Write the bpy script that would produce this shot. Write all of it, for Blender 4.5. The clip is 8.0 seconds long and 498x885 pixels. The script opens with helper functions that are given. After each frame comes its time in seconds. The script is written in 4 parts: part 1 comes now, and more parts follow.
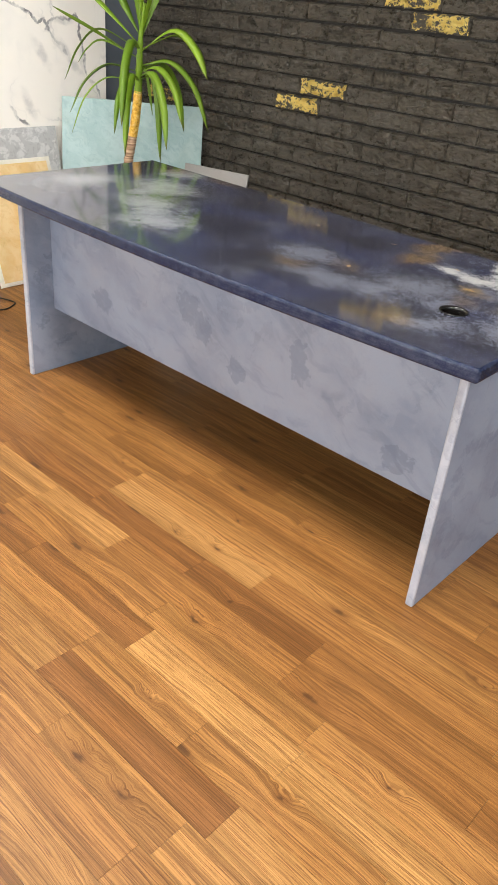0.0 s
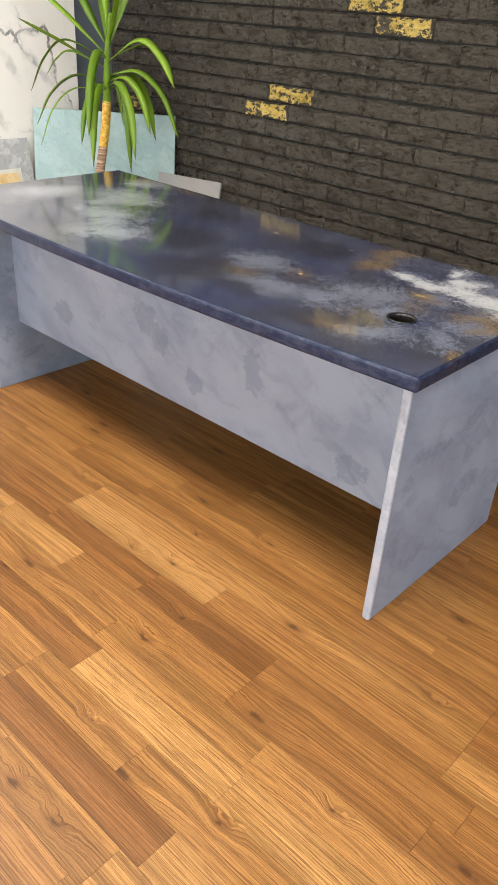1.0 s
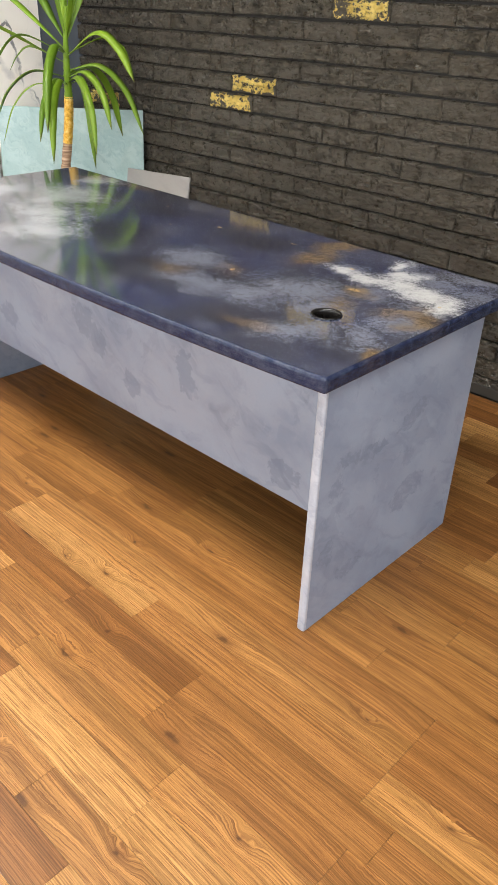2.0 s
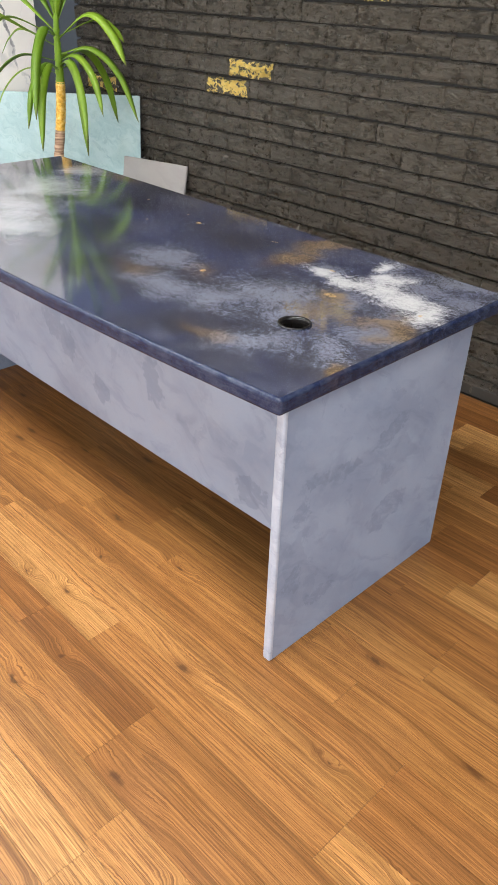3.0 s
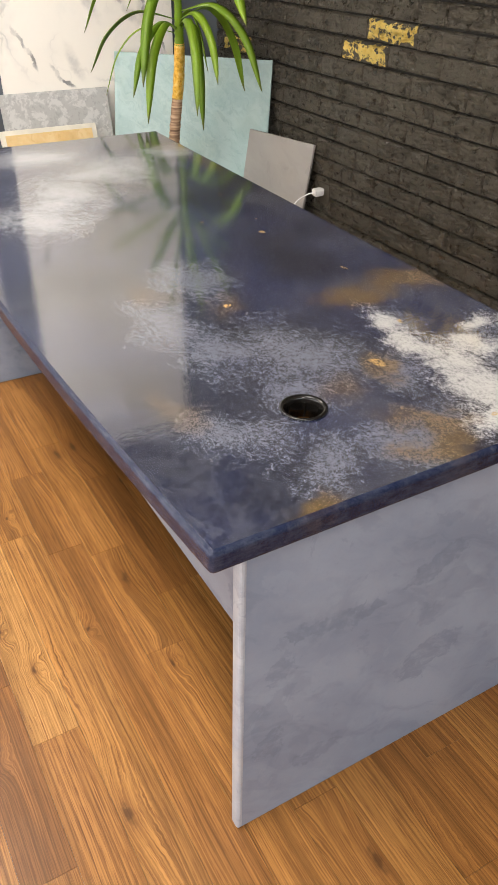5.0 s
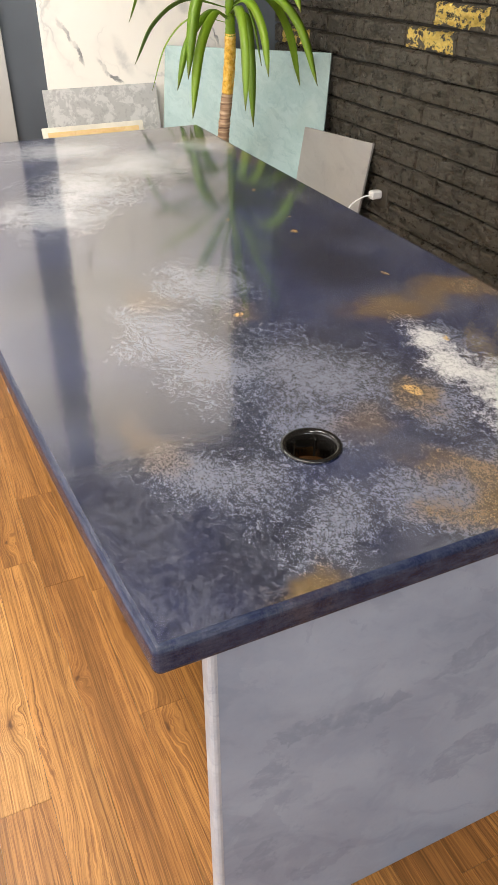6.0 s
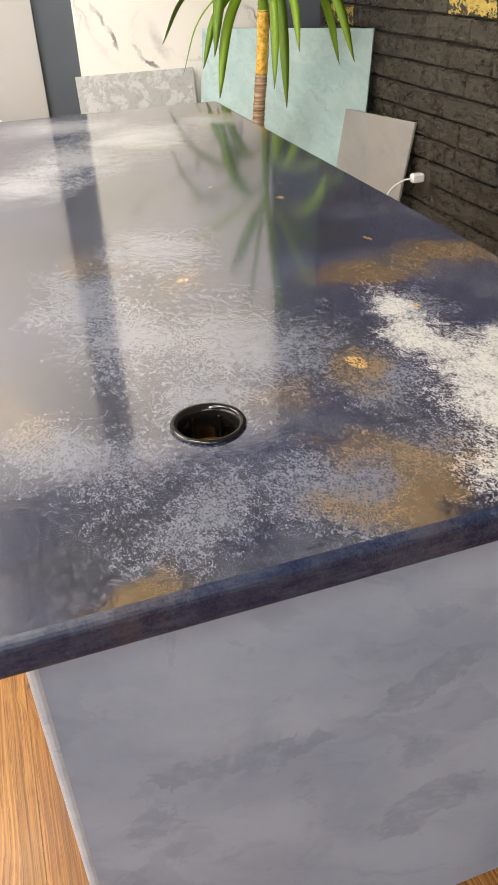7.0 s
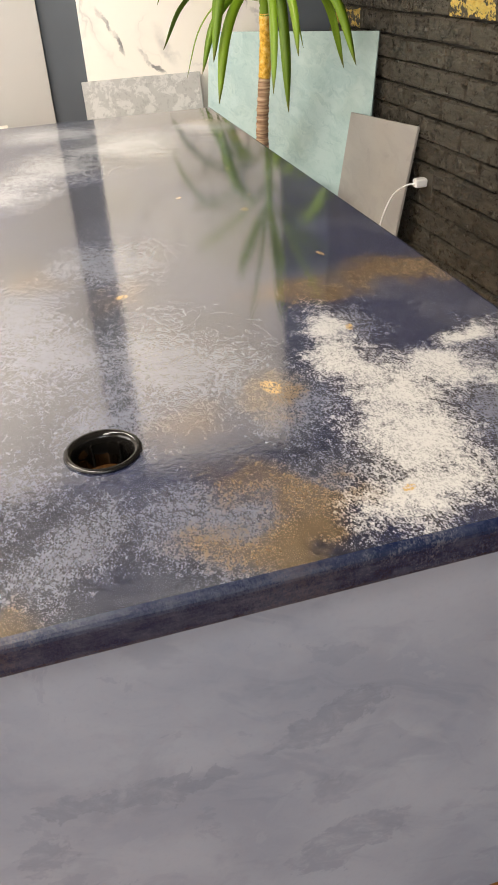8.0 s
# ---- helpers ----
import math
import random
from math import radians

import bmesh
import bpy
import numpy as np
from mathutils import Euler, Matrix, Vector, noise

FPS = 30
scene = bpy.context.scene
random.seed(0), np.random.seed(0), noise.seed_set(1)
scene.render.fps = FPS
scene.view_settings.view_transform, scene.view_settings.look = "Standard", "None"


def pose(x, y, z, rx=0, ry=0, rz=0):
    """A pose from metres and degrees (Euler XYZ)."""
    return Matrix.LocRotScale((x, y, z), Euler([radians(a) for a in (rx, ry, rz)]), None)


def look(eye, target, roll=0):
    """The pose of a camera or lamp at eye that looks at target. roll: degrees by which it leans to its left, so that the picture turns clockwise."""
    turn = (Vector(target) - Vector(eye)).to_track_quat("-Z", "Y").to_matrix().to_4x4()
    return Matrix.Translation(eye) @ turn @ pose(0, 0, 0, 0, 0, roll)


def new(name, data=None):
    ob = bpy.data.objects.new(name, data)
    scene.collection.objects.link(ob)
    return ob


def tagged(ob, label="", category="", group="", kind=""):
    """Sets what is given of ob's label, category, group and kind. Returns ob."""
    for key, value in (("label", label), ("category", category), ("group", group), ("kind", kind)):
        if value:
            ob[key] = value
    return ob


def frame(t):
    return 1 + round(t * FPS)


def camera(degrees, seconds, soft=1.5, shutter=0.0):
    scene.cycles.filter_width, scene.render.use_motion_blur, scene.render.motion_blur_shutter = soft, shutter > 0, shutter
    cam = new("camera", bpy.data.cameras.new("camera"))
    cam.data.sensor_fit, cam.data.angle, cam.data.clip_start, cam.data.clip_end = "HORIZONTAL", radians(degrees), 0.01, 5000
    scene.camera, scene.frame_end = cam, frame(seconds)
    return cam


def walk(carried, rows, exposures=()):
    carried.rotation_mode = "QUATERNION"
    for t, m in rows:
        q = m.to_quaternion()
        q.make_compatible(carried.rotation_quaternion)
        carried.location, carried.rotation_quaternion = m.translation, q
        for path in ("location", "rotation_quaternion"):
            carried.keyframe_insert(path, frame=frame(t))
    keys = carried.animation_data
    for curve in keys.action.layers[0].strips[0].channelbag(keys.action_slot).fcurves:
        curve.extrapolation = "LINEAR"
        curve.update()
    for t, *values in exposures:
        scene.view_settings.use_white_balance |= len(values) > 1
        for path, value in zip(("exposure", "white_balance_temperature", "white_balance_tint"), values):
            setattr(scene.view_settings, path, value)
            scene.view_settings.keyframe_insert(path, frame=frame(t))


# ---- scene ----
cam = camera(36.7, 8.0)
# stops, white balance and tint: the clip's camera warms and brightens a little as the floor leaves the view
EXPOSURES = [(0.0, 0.32, 6420, 10), (2.2, 0.43, 6350, 10), (3.5, 0.56, 6000, 12), (4.5, 0.25, 6550, 12), (5.0, 0.28, 6800, 12), (6.5, 0.42, 6850, 11), (8.0, 0.39, 7250, 12)]
PATH = [
    (0, (0.639, -1.5, 1.386), (-0.478, -0.187, 0.371), 5.4),
    (0.5, (0.676, -1.452, 1.399), (-0.44, -0.131, 0.394), 5.1),
    (1, (0.72, -1.37, 1.393), (-0.414, -0.063, 0.391), 4.1),
    (1.5, (0.781, -1.259, 1.386), (-0.37, 0.031, 0.38), 3.2),
    (2, (0.835, -1.142, 1.378), (-0.334, 0.125, 0.364), 2.3),
    (2.2, (0.841, -1.113, 1.38), (-0.323, 0.155, 0.362), 2.3),
    (3.3, (0.818, -0.864, 1.378), (-0.412, 0.297, 0.311), 2.0),
    (3.5, (0.807, -0.813, 1.371), (-0.451, 0.306, 0.292), 1.9),
    (4, (0.761, -0.629, 1.373), (-0.57, 0.365, 0.26), 1.4),
    (4.5, (0.726, -0.459, 1.363), (-0.655, 0.439, 0.229), 1.2),
    (5, (0.629, -0.366, 1.364), (-0.789, 0.466, 0.224), 1.1),
    (5.2, (0.583, -0.343, 1.362), (-0.85, 0.468, 0.227), 1.2),
    (6.3, (0.453, -0.095, 1.213), (-1.085, 0.537, 0.101), -0.8),
    (6.5, (0.441, -0.038, 1.183), (-1.118, 0.553, 0.078), -1.4),
    (7, (0.439, 0.049, 1.143), (-1.153, 0.553, 0.041), -2.5),
    (7.5, (0.44, 0.129, 1.148), (-1.171, 0.575, 0.05), -3.3),
    (8, (0.45, 0.187, 1.152), (-1.167, 0.606, 0.052), -3.4),
]
walk(cam, [(t, look(eye, target, roll)) for t, eye, target, roll in PATH], EXPOSURES)

# ---- world, daylight ----
world = bpy.data.worlds.new("sky")
scene.world = world
world.use_nodes = True
sky = world.node_tree.nodes.new("ShaderNodeTexSky")
sky.sky_type, sky.sun_disc = "NISHITA", False
sky.sun_elevation, sky.sun_rotation = radians(48), radians(20)
world.node_tree.links.new(sky.outputs[0], world.node_tree.nodes["Background"].inputs[0])
world.node_tree.nodes["Background"].inputs[1].default_value = 0.12
sun = new("sun", bpy.data.lights.new("sun", "SUN"))
sun.data.energy, sun.data.angle, sun.data.color = 3.0, radians(0.5), (1.0, 0.95, 0.88)
sun.matrix_world = look((1.0, 6.0, 7.0), (0.0, 0.0, 0.0))


def flat_light(name, place, target, width, height, power, colour):
    """An even rectangular light: the sky in a window opening, or an assumed ceiling lamp's diffuser."""
    lamp = new(name, bpy.data.lights.new(name, "AREA"))
    lamp.data.shape, lamp.data.size, lamp.data.size_y = "RECTANGLE", width, height
    lamp.data.energy, lamp.data.color = power, colour
    lamp.matrix_world = look(place, target)
    return lamp


flat_light("daylight_front", (-0.6, -3.75, 1.42), (-0.6, 0.0, 1.42), 4.4, 2.15, 122, (1.0, 0.985, 0.96))
flat_light("daylight_side", (6.95, -1.4, 1.42), (0.0, -1.4, 1.42), 4.4, 2.15, 165, (0.84, 0.92, 1.0))
# Unseen ceiling lamps, assumed and placed to supply the light from above.
ASSUMED_LAMPS = [(-1.9, -0.75), (-0.1, -0.75), (1.7, -0.75)]
for lx, ly in ASSUMED_LAMPS:
    flat_light("assumed_ceiling_lamp", (lx, ly, 2.705), (lx, ly, 0.0), 1.12, 0.52, 39, (1.0, 0.975, 0.94))


# ---- node helpers ----
class Graph:
    """A small writer of node materials."""

    def __init__(self, name):
        self.mat = bpy.data.materials.new(name)
        self.mat.use_nodes = True
        self.tree = self.mat.node_tree
        self.bsdf = self.tree.nodes["Principled BSDF"]
        self.pos = self.node("ShaderNodeNewGeometry").outputs["Position"]

    def node(self, kind, **props):
        n = self.tree.nodes.new(kind)
        for key, value in props.items():
            setattr(n, key, value)
        return n

    def plug(self, socket, value):
        if isinstance(value, bpy.types.NodeSocket):
            self.tree.links.new(value, socket)
        elif socket.type == "RGBA" and len(value) == 3:
            socket.default_value = (*value, 1)
        else:
            socket.default_value = value

    def math(self, op, a, b=0.0, clamp=False):
        n = self.node("ShaderNodeMath", operation=op, use_clamp=clamp)
        self.plug(n.inputs[0], a)
        self.plug(n.inputs[1], b)
        return n.outputs[0]

    def vec(self, op, a, b):
        n = self.node("ShaderNodeVectorMath", operation=op)
        self.plug(n.inputs[0], a)
        self.plug(n.inputs[1], b)
        return n.outputs[0]

    def xyz(self, x, y, z):
        n = self.node("ShaderNodeCombineXYZ")
        for socket, value in zip(n.inputs, (x, y, z)):
            self.plug(socket, value)
        return n.outputs[0]

    def split(self, v):
        n = self.node("ShaderNodeSeparateXYZ")
        self.plug(n.inputs[0], v)
        return n.outputs

    def noise(self, where, scale=1.0, detail=4.0, rough=0.55, distort=0.0, colour=False):
        n = self.node("ShaderNodeTexNoise")
        self.plug(n.inputs["Vector"], where)
        self.plug(n.inputs["Scale"], scale)
        self.plug(n.inputs["Detail"], detail)
        self.plug(n.inputs["Roughness"], rough)
        self.plug(n.inputs["Distortion"], distort)
        return n.outputs["Color" if colour else "Fac"]

    def step(self, value, low, high, to_low=0.0, to_high=1.0):
        n = self.node("ShaderNodeMapRange", interpolation_type="SMOOTHSTEP")
        for socket, v in zip(n.inputs, (value, low, high, to_low, to_high)):
            self.plug(socket, v)
        return n.outputs[0]

    def mix(self, fac, a, b, blend="MIX"):
        n = self.node("ShaderNodeMix", data_type="RGBA", blend_type=blend)
        self.plug(n.inputs[0], fac)
        self.plug(n.inputs[6], a)
        self.plug(n.inputs[7], b)
        return n.outputs[2]

    def ramp(self, fac, stops):
        n = self.node("ShaderNodeValToRGB")
        for _ in stops[2:]:
            n.color_ramp.elements.new(0.5)
        for e, (at, colour) in zip(n.color_ramp.elements, stops):
            e.position, e.color = at, (*colour, 1)
        self.plug(n.inputs[0], fac)
        return n.outputs[0]

    def blob(self, where, x, y, rx, ry, turn=0.0):
        """1 in the middle of an ellipse, falling to 0 at its rim."""
        m = self.node("ShaderNodeMapping", vector_type="TEXTURE")
        self.plug(m.inputs[0], where)
        m.inputs[1].default_value, m.inputs[2].default_value, m.inputs[3].default_value = (x, y, 0), (0, 0, radians(turn)), (rx, ry, 1)
        n = self.node("ShaderNodeTexGradient", gradient_type="SPHERICAL")
        self.plug(n.inputs[0], m.outputs[0])
        return n.outputs["Fac"]

    def blobs(self, where, rows):
        total = None
        for row in rows:
            one = self.blob(where, *row)
            total = one if total is None else self.math("MAXIMUM", total, one)
        return total

    def random(self, island=False):
        if island:
            return self.node("ShaderNodeNewGeometry").outputs["Random Per Island"]
        return self.node("ShaderNodeObjectInfo").outputs["Random"]

    def bump(self, height, strength=0.3, distance=0.01):
        n = self.node("ShaderNodeBump")
        self.plug(n.inputs["Strength"], strength)
        self.plug(n.inputs["Distance"], distance)
        self.plug(n.inputs["Height"], height)
        self.plug(self.bsdf.inputs["Normal"], n.outputs[0])
        return n.outputs[0]

    def set(self, **inputs):
        for key, value in inputs.items():
            self.plug(self.bsdf.inputs[key.replace("_", " ")], value)
        return self.mat


# ---- materials ----
KNOTS = [(-0.233, -0.926, 0.16, 0.05), (-0.105, -0.918, 0.12, 0.045), (-0.36, -0.47, 0.12, 0.05), (-0.35, -0.355, 0.10, 0.05), (0.126, -0.69, 0.10, 0.04), (-0.533, -0.225, 0.10, 0.04), (-0.663, -0.262, 0.08, 0.03), (-0.25, -0.72, 0.06, 0.03), (0.27, -0.51, 0.08, 0.04), (-0.40, 0.05, 0.12, 0.04), (0.27, -0.11, 0.07, 0.03), (0.546, -0.20, 0.08, 0.04), (-0.58, -0.08, 0.08, 0.03), (-1.07, -0.14, 0.08, 0.03)]


def wood_floor(name, island):
    """Two-strip laminate: each strip has its own tone, straight streaks, arches and knots."""
    g = Graph(name)
    r = g.random(island)
    shade = r if island else g.split(g.node("ShaderNodeObjectInfo").outputs["Color"])[0]
    x, y, _ = g.split(g.pos)
    px = g.math("ADD", x, g.math("MULTIPLY", r, 37.0))
    py = g.math("ADD", y, g.math("MULTIPLY", r, 11.3))
    low = g.noise(g.xyz(g.math("MULTIPLY", px, 1.9), g.math("MULTIPLY", py, 7.0), r), 1.0, 2.0)
    vor = g.node("ShaderNodeTexVoronoi", voronoi_dimensions="2D")
    g.plug(vor.inputs["Vector"], g.xyz(g.math("MULTIPLY", px, 1.3), g.math("MULTIPLY", py, 4.3), 0.0))
    g.plug(vor.inputs["Scale"], 1.0)
    flat = g.vec("ADD", g.xyz(x, y, 0.0), g.vec("MULTIPLY", g.vec("SUBTRACT", g.noise(g.pos, 24.0, 2.0, colour=True), (0.5, 0.5, 0.5)), (0.05, 0.03, 0.0)))
    marked = g.math("MULTIPLY", g.math("SUBTRACT", 1.0, g.blobs(flat, KNOTS)), 0.30)
    apart = g.math("ADD", g.math("MINIMUM", vor.outputs["Distance"], marked), g.math("MULTIPLY", g.noise(g.pos, 60.0, 2.0), 0.05))
    near = g.step(apart, 0.30, 0.03)
    warp = g.math("ADD", g.math("MULTIPLY", low, 0.018), g.math("MULTIPLY", near, 0.018))
    v = g.math("ADD", py, warp)
    broad = g.noise(g.xyz(g.math("MULTIPLY", px, 0.8), g.math("MULTIPLY", v, 30.0), g.math("MULTIPLY", r, 50.0)), 1.0, 3.0, 0.6)
    ring = g.noise(g.xyz(g.math("MULTIPLY", px, 2.0), g.math("MULTIPLY", v, 360.0), g.math("MULTIPLY", r, 31.0)), 1.0, 5.0, 0.7)
    dash = g.noise(g.xyz(g.math("MULTIPLY", px, 4.5), g.math("MULTIPLY", v, 330.0), g.math("MULTIPLY", r, 17.0)), 1.0, 3.0, 0.6)
    pore = g.noise(g.xyz(g.math("MULTIPLY", px, 14.0), g.math("MULTIPLY", v, 620.0), r), 1.0, 2.0, 0.6)
    tone = g.ramp(shade, [(0.0, (0.190, 0.074, 0.019)), (0.25, (0.262, 0.110, 0.029)), (0.5, (0.345, 0.156, 0.042)), (0.75, (0.425, 0.206, 0.060)), (1.0, (0.520, 0.272, 0.088))])
    streak = g.math("MULTIPLY", g.step(broad, 0.34, 0.64, 0.72, 1.12), g.step(ring, 0.36, 0.62, 0.58, 1.12))
    colour = g.mix(1.0, tone, g.xyz(streak, g.math("MULTIPLY", streak, g.math("POWER", streak, 0.05)), g.math("POWER", streak, 1.15)), "MULTIPLY")
    colour = g.mix(g.step(dash, 0.56, 0.64, 0.0, 0.62), colour, (0.115, 0.042, 0.011))
    colour = g.mix(g.step(pore, 0.53, 0.66, 0.0, 0.65), colour, (0.105, 0.036, 0.009))
    colour = g.mix(g.math("MULTIPLY", g.step(apart, 0.17, 0.03), 0.5), colour, (0.15, 0.058, 0.015))
    colour = g.mix(g.math("MULTIPLY", g.step(apart, 0.075, 0.03), 0.75), colour, (0.045, 0.018, 0.006))
    g.bump(g.math("ADD", g.math("MULTIPLY", ring, 0.5), pore), 0.12, 0.001)
    rough = g.step(g.noise(g.pos, 5.0, 4.0), 0.3, 0.7, 0.34, 0.46)
    return g.set(Base_Color=colour, Roughness=rough, Specular_IOR_Level=0.27)


def painted_brick(name, gold=False, island=False):
    """Matt black-brown paint over rough brick; some bricks carry torn gold leaf."""
    g = Graph(name)
    r = g.random(island)
    where = g.vec("ADD", g.pos, g.xyz(g.math("MULTIPLY", r, 7.0), 0.0, g.math("MULTIPLY", r, 3.0)))
    rough_n = g.noise(g.vec("MULTIPLY", where, (1.0, 1.0, 1.5)), 30.0, 6.0, 0.66)
    streak = g.noise(g.vec("MULTIPLY", where, (24.0, 24.0, 52.0)), 1.0, 4.0, 0.6, 1.6)
    chips = g.step(g.noise(where, 60.0, 3.0), 0.62, 0.78)
    colour = g.mix(g.step(rough_n, 0.3, 0.75), (0.044, 0.0355, 0.0235), (0.080, 0.065, 0.0435))
    colour = g.mix(g.math("MULTIPLY", g.step(g.noise(where, 110.0, 2.0), 0.74, 0.8), 0.35), colour, (0.25, 0.23, 0.2))
    lump = g.noise(where, 14.0, 3.0, 0.5)
    ridge = g.math("ABSOLUTE", g.math("SUBTRACT", g.noise(g.vec("MULTIPLY", where, (1.0, 1.0, 2.2)), 13.0, 5.0, 0.6, 0.8), 0.5))
    crack = g.math("MULTIPLY", g.step(ridge, 0.032, 0.0), g.step(g.noise(where, 9.0, 2.0), 0.48, 0.60))
    height = g.math("ADD", g.math("ADD", g.math("MULTIPLY", rough_n, 0.75), g.math("MULTIPLY", streak, 0.22)), g.math("SUBTRACT", g.math("MULTIPLY", lump, 0.45), g.math("ADD", g.math("MULTIPLY", chips, 0.12), g.math("MULTIPLY", crack, 0.42))))
    g.bump(height, 1.0, 0.038)
    if gold:
        leaf = g.step(g.noise(g.vec("MULTIPLY", where, (1.0, 1.0, 1.5)), 27.0, 7.0, 0.78), 0.46, 0.48)
        leaf = g.math("MULTIPLY", leaf, g.step(g.noise(where, 13.0, 4.0, 0.65), 0.38, 0.43))
        bx, _, bz = g.split(g.node("ShaderNodeTexCoord").outputs["Object"])
        inset = g.math("MINIMUM", g.math("SUBTRACT", 0.134, g.math("ABSOLUTE", bx)), g.math("SUBTRACT", 0.0345, g.math("ABSOLUTE", bz)))
        ragged = g.math("ADD", inset, g.math("MULTIPLY", g.math("SUBTRACT", g.noise(where, 38.0, 4.0), 0.5), 0.05))
        leaf = g.math("MULTIPLY", leaf, g.step(ragged, 0.003, 0.005))
        colour = g.mix(leaf, colour, g.mix(g.noise(where, 40.0, 3.0), (0.84, 0.55, 0.08), (1.0, 0.80, 0.30)))
        return g.set(Base_Color=colour, Metallic=g.math("MULTIPLY", leaf, 0.75), Roughness=g.step(leaf, 0.0, 1.0, 0.62, 0.34))
    return g.set(Base_Color=colour, Roughness=g.step(rough_n, 0.3, 0.7, 0.24, 0.38), Specular_IOR_Level=0.68)


def shaded_mortar_paint():
    g = Graph("shaded_mortar")
    n = g.noise(g.pos, 70.0, 5.0)
    g.bump(n, 0.6, 0.004)
    # Joint shadow is put into the colour: mortar painted much darker than the bricks.
    return g.set(Base_Color=g.mix(n, (0.010, 0.008, 0.0055), (0.020, 0.016, 0.011)), Roughness=0.7)


FRONT_PATCHES = [(-1.04, 0.50, 0.09, 0.075, -30), (-0.98, 0.46, 0.06, 0.08, 20), (-0.575, 0.51, 0.045, 0.07, 0), (-0.562, 0.455, 0.05, 0.06, 0), (-0.81, 0.37, 0.05, 0.06, 40), (-1.50, 0.39, 0.08, 0.06, 0), (-0.20, 0.33, 0.07, 0.06, 0)]
SIDE_PATCHES = [(0.15, 0.465, 0.07, 0.03, -15), (0.22, 0.452, 0.07, 0.022, 5), (0.105, 0.475, 0.04, 0.025, 0), (0.37, 0.49, 0.10, 0.035, 25), (0.40, 0.25, 0.12, 0.06, 20), (0.07, 0.41, 0.05, 0.05, 0), (0.06, 0.22, 0.04, 0.05, 0), (0.16, 0.12, 0.09, 0.03, 10)]


def trowelled(name, light, mid, dark, size=1.0, gloss=0.42, flake=0.36, worked=False):
    """Decorative plaster put on with a trowel: overlapping soft-edged patches and streaks."""
    g = Graph(name)
    warp = g.vec("ADD", g.pos, g.vec("MULTIPLY", g.noise(g.pos, 6.0 / size, 3.0, colour=True), (0.09, 0.09, 0.09)))
    turned = g.node("ShaderNodeMapping")
    g.plug(turned.inputs[0], warp)
    turned.inputs[2].default_value = (radians(32), radians(-24), 0)
    broad = g.noise(g.vec("MULTIPLY", turned.outputs[0], (1.0, 1.0, 1.7)), 3.3 / size, 5.0, 0.58, 0.1)
    patch = g.noise(g.vec("ADD", turned.outputs[0], (3.1, 1.7, 5.3)), 7.0 / size, 7.0, 0.62, 0.25)
    streak = g.noise(g.vec("MULTIPLY", turned.outputs[0], (30.0, 30.0, 7.0)), 1.0 / size, 4.0, 0.65)
    colour = g.mix(g.step(broad, 0.36, 0.64), mid, light)
    colour = g.mix(g.math("MULTIPLY", g.step(patch, 0.53, 0.68), 0.30), colour, dark)
    colour = g.mix(g.math("MULTIPLY", g.step(streak, 0.60, 0.72), 0.3), colour, light)
    chip = g.noise(g.vec("ADD", turned.outputs[0], (7.7, 2.9, 1.1)), 9.0 / size, 8.0, 0.66, 0.4)
    colour = g.mix(g.math("MULTIPLY", g.step(chip, 0.60, 0.615), flake), colour, dark)
    colour = g.mix(g.math("MULTIPLY", g.step(chip, 0.385, 0.37), 0.35), colour, light)
    tint = g.noise(g.vec("ADD", warp, (1.3, 8.1, 2.2)), 2.1 / size, 3.0, 0.5)
    colour = g.mix(g.math("MULTIPLY", g.step(tint, 0.42, 0.66), 0.5), colour, g.mix(1.0, colour, (1.06, 0.97, 0.90), "MULTIPLY"))
    wipe = g.noise(g.vec("MULTIPLY", turned.outputs[0], (3.0, 3.0, 14.0)), 1.4 / size, 5.0, 0.6, 0.5)
    colour = g.mix(g.math("MULTIPLY", g.step(wipe, 0.53, 0.63), 0.24), colour, dark)
    colour = g.mix(g.math("MULTIPLY", g.step(wipe, 0.46, 0.37), 0.26), colour, light)
    if worked:
        x, y, z = g.split(g.vec("ADD", g.pos, g.vec("MULTIPLY", g.vec("SUBTRACT", g.noise(g.pos, 26.0, 6.0, 0.68, 0.3, colour=True), (0.5, 0.5, 0.5)), (0.11, 0.11, 0.11))))
        onfront = g.math("LESS_THAN", g.split(g.node("ShaderNodeNewGeometry").outputs["Normal"])[1], -0.5)
        front = g.math("MULTIPLY", g.step(g.blobs(g.xyz(x, z, 0.0), FRONT_PATCHES), 0.10, 0.42), onfront)
        side = g.math("MULTIPLY", g.step(g.blobs(g.xyz(y, z, 0.0), SIDE_PATCHES), 0.10, 0.42), g.math("SUBTRACT", 1.0, onfront))
        torn = g.noise(g.vec("MULTIPLY", turned.outputs[0], (1.0, 1.0, 1.8)), 34.0, 7.0, 0.7, 0.4)
        both = g.math("MAXIMUM", g.math("MULTIPLY", front, 0.9), g.math("MULTIPLY", side, 0.75))
        daub = g.math("MULTIPLY", g.step(g.math("ADD", both, g.math("MULTIPLY", g.math("SUBTRACT", torn, 0.5), 1.7)), 0.40, 0.90), 0.42)
        colour = g.mix(daub, colour, dark)
    grain = g.noise(g.pos, 160.0, 3.0)
    colour = g.mix(g.math("MULTIPLY", g.step(grain, 0.5, 0.8), 0.10), colour, dark)
    g.bump(g.math("ADD", g.math("MULTIPLY", patch, 0.8), g.math("MULTIPLY", streak, 0.4)), 0.12, 0.004)
    return g.set(Base_Color=colour, Roughness=g.step(broad, 0.3, 0.7, gloss - 0.06, gloss + 0.1), Specular_IOR_Level=0.4)


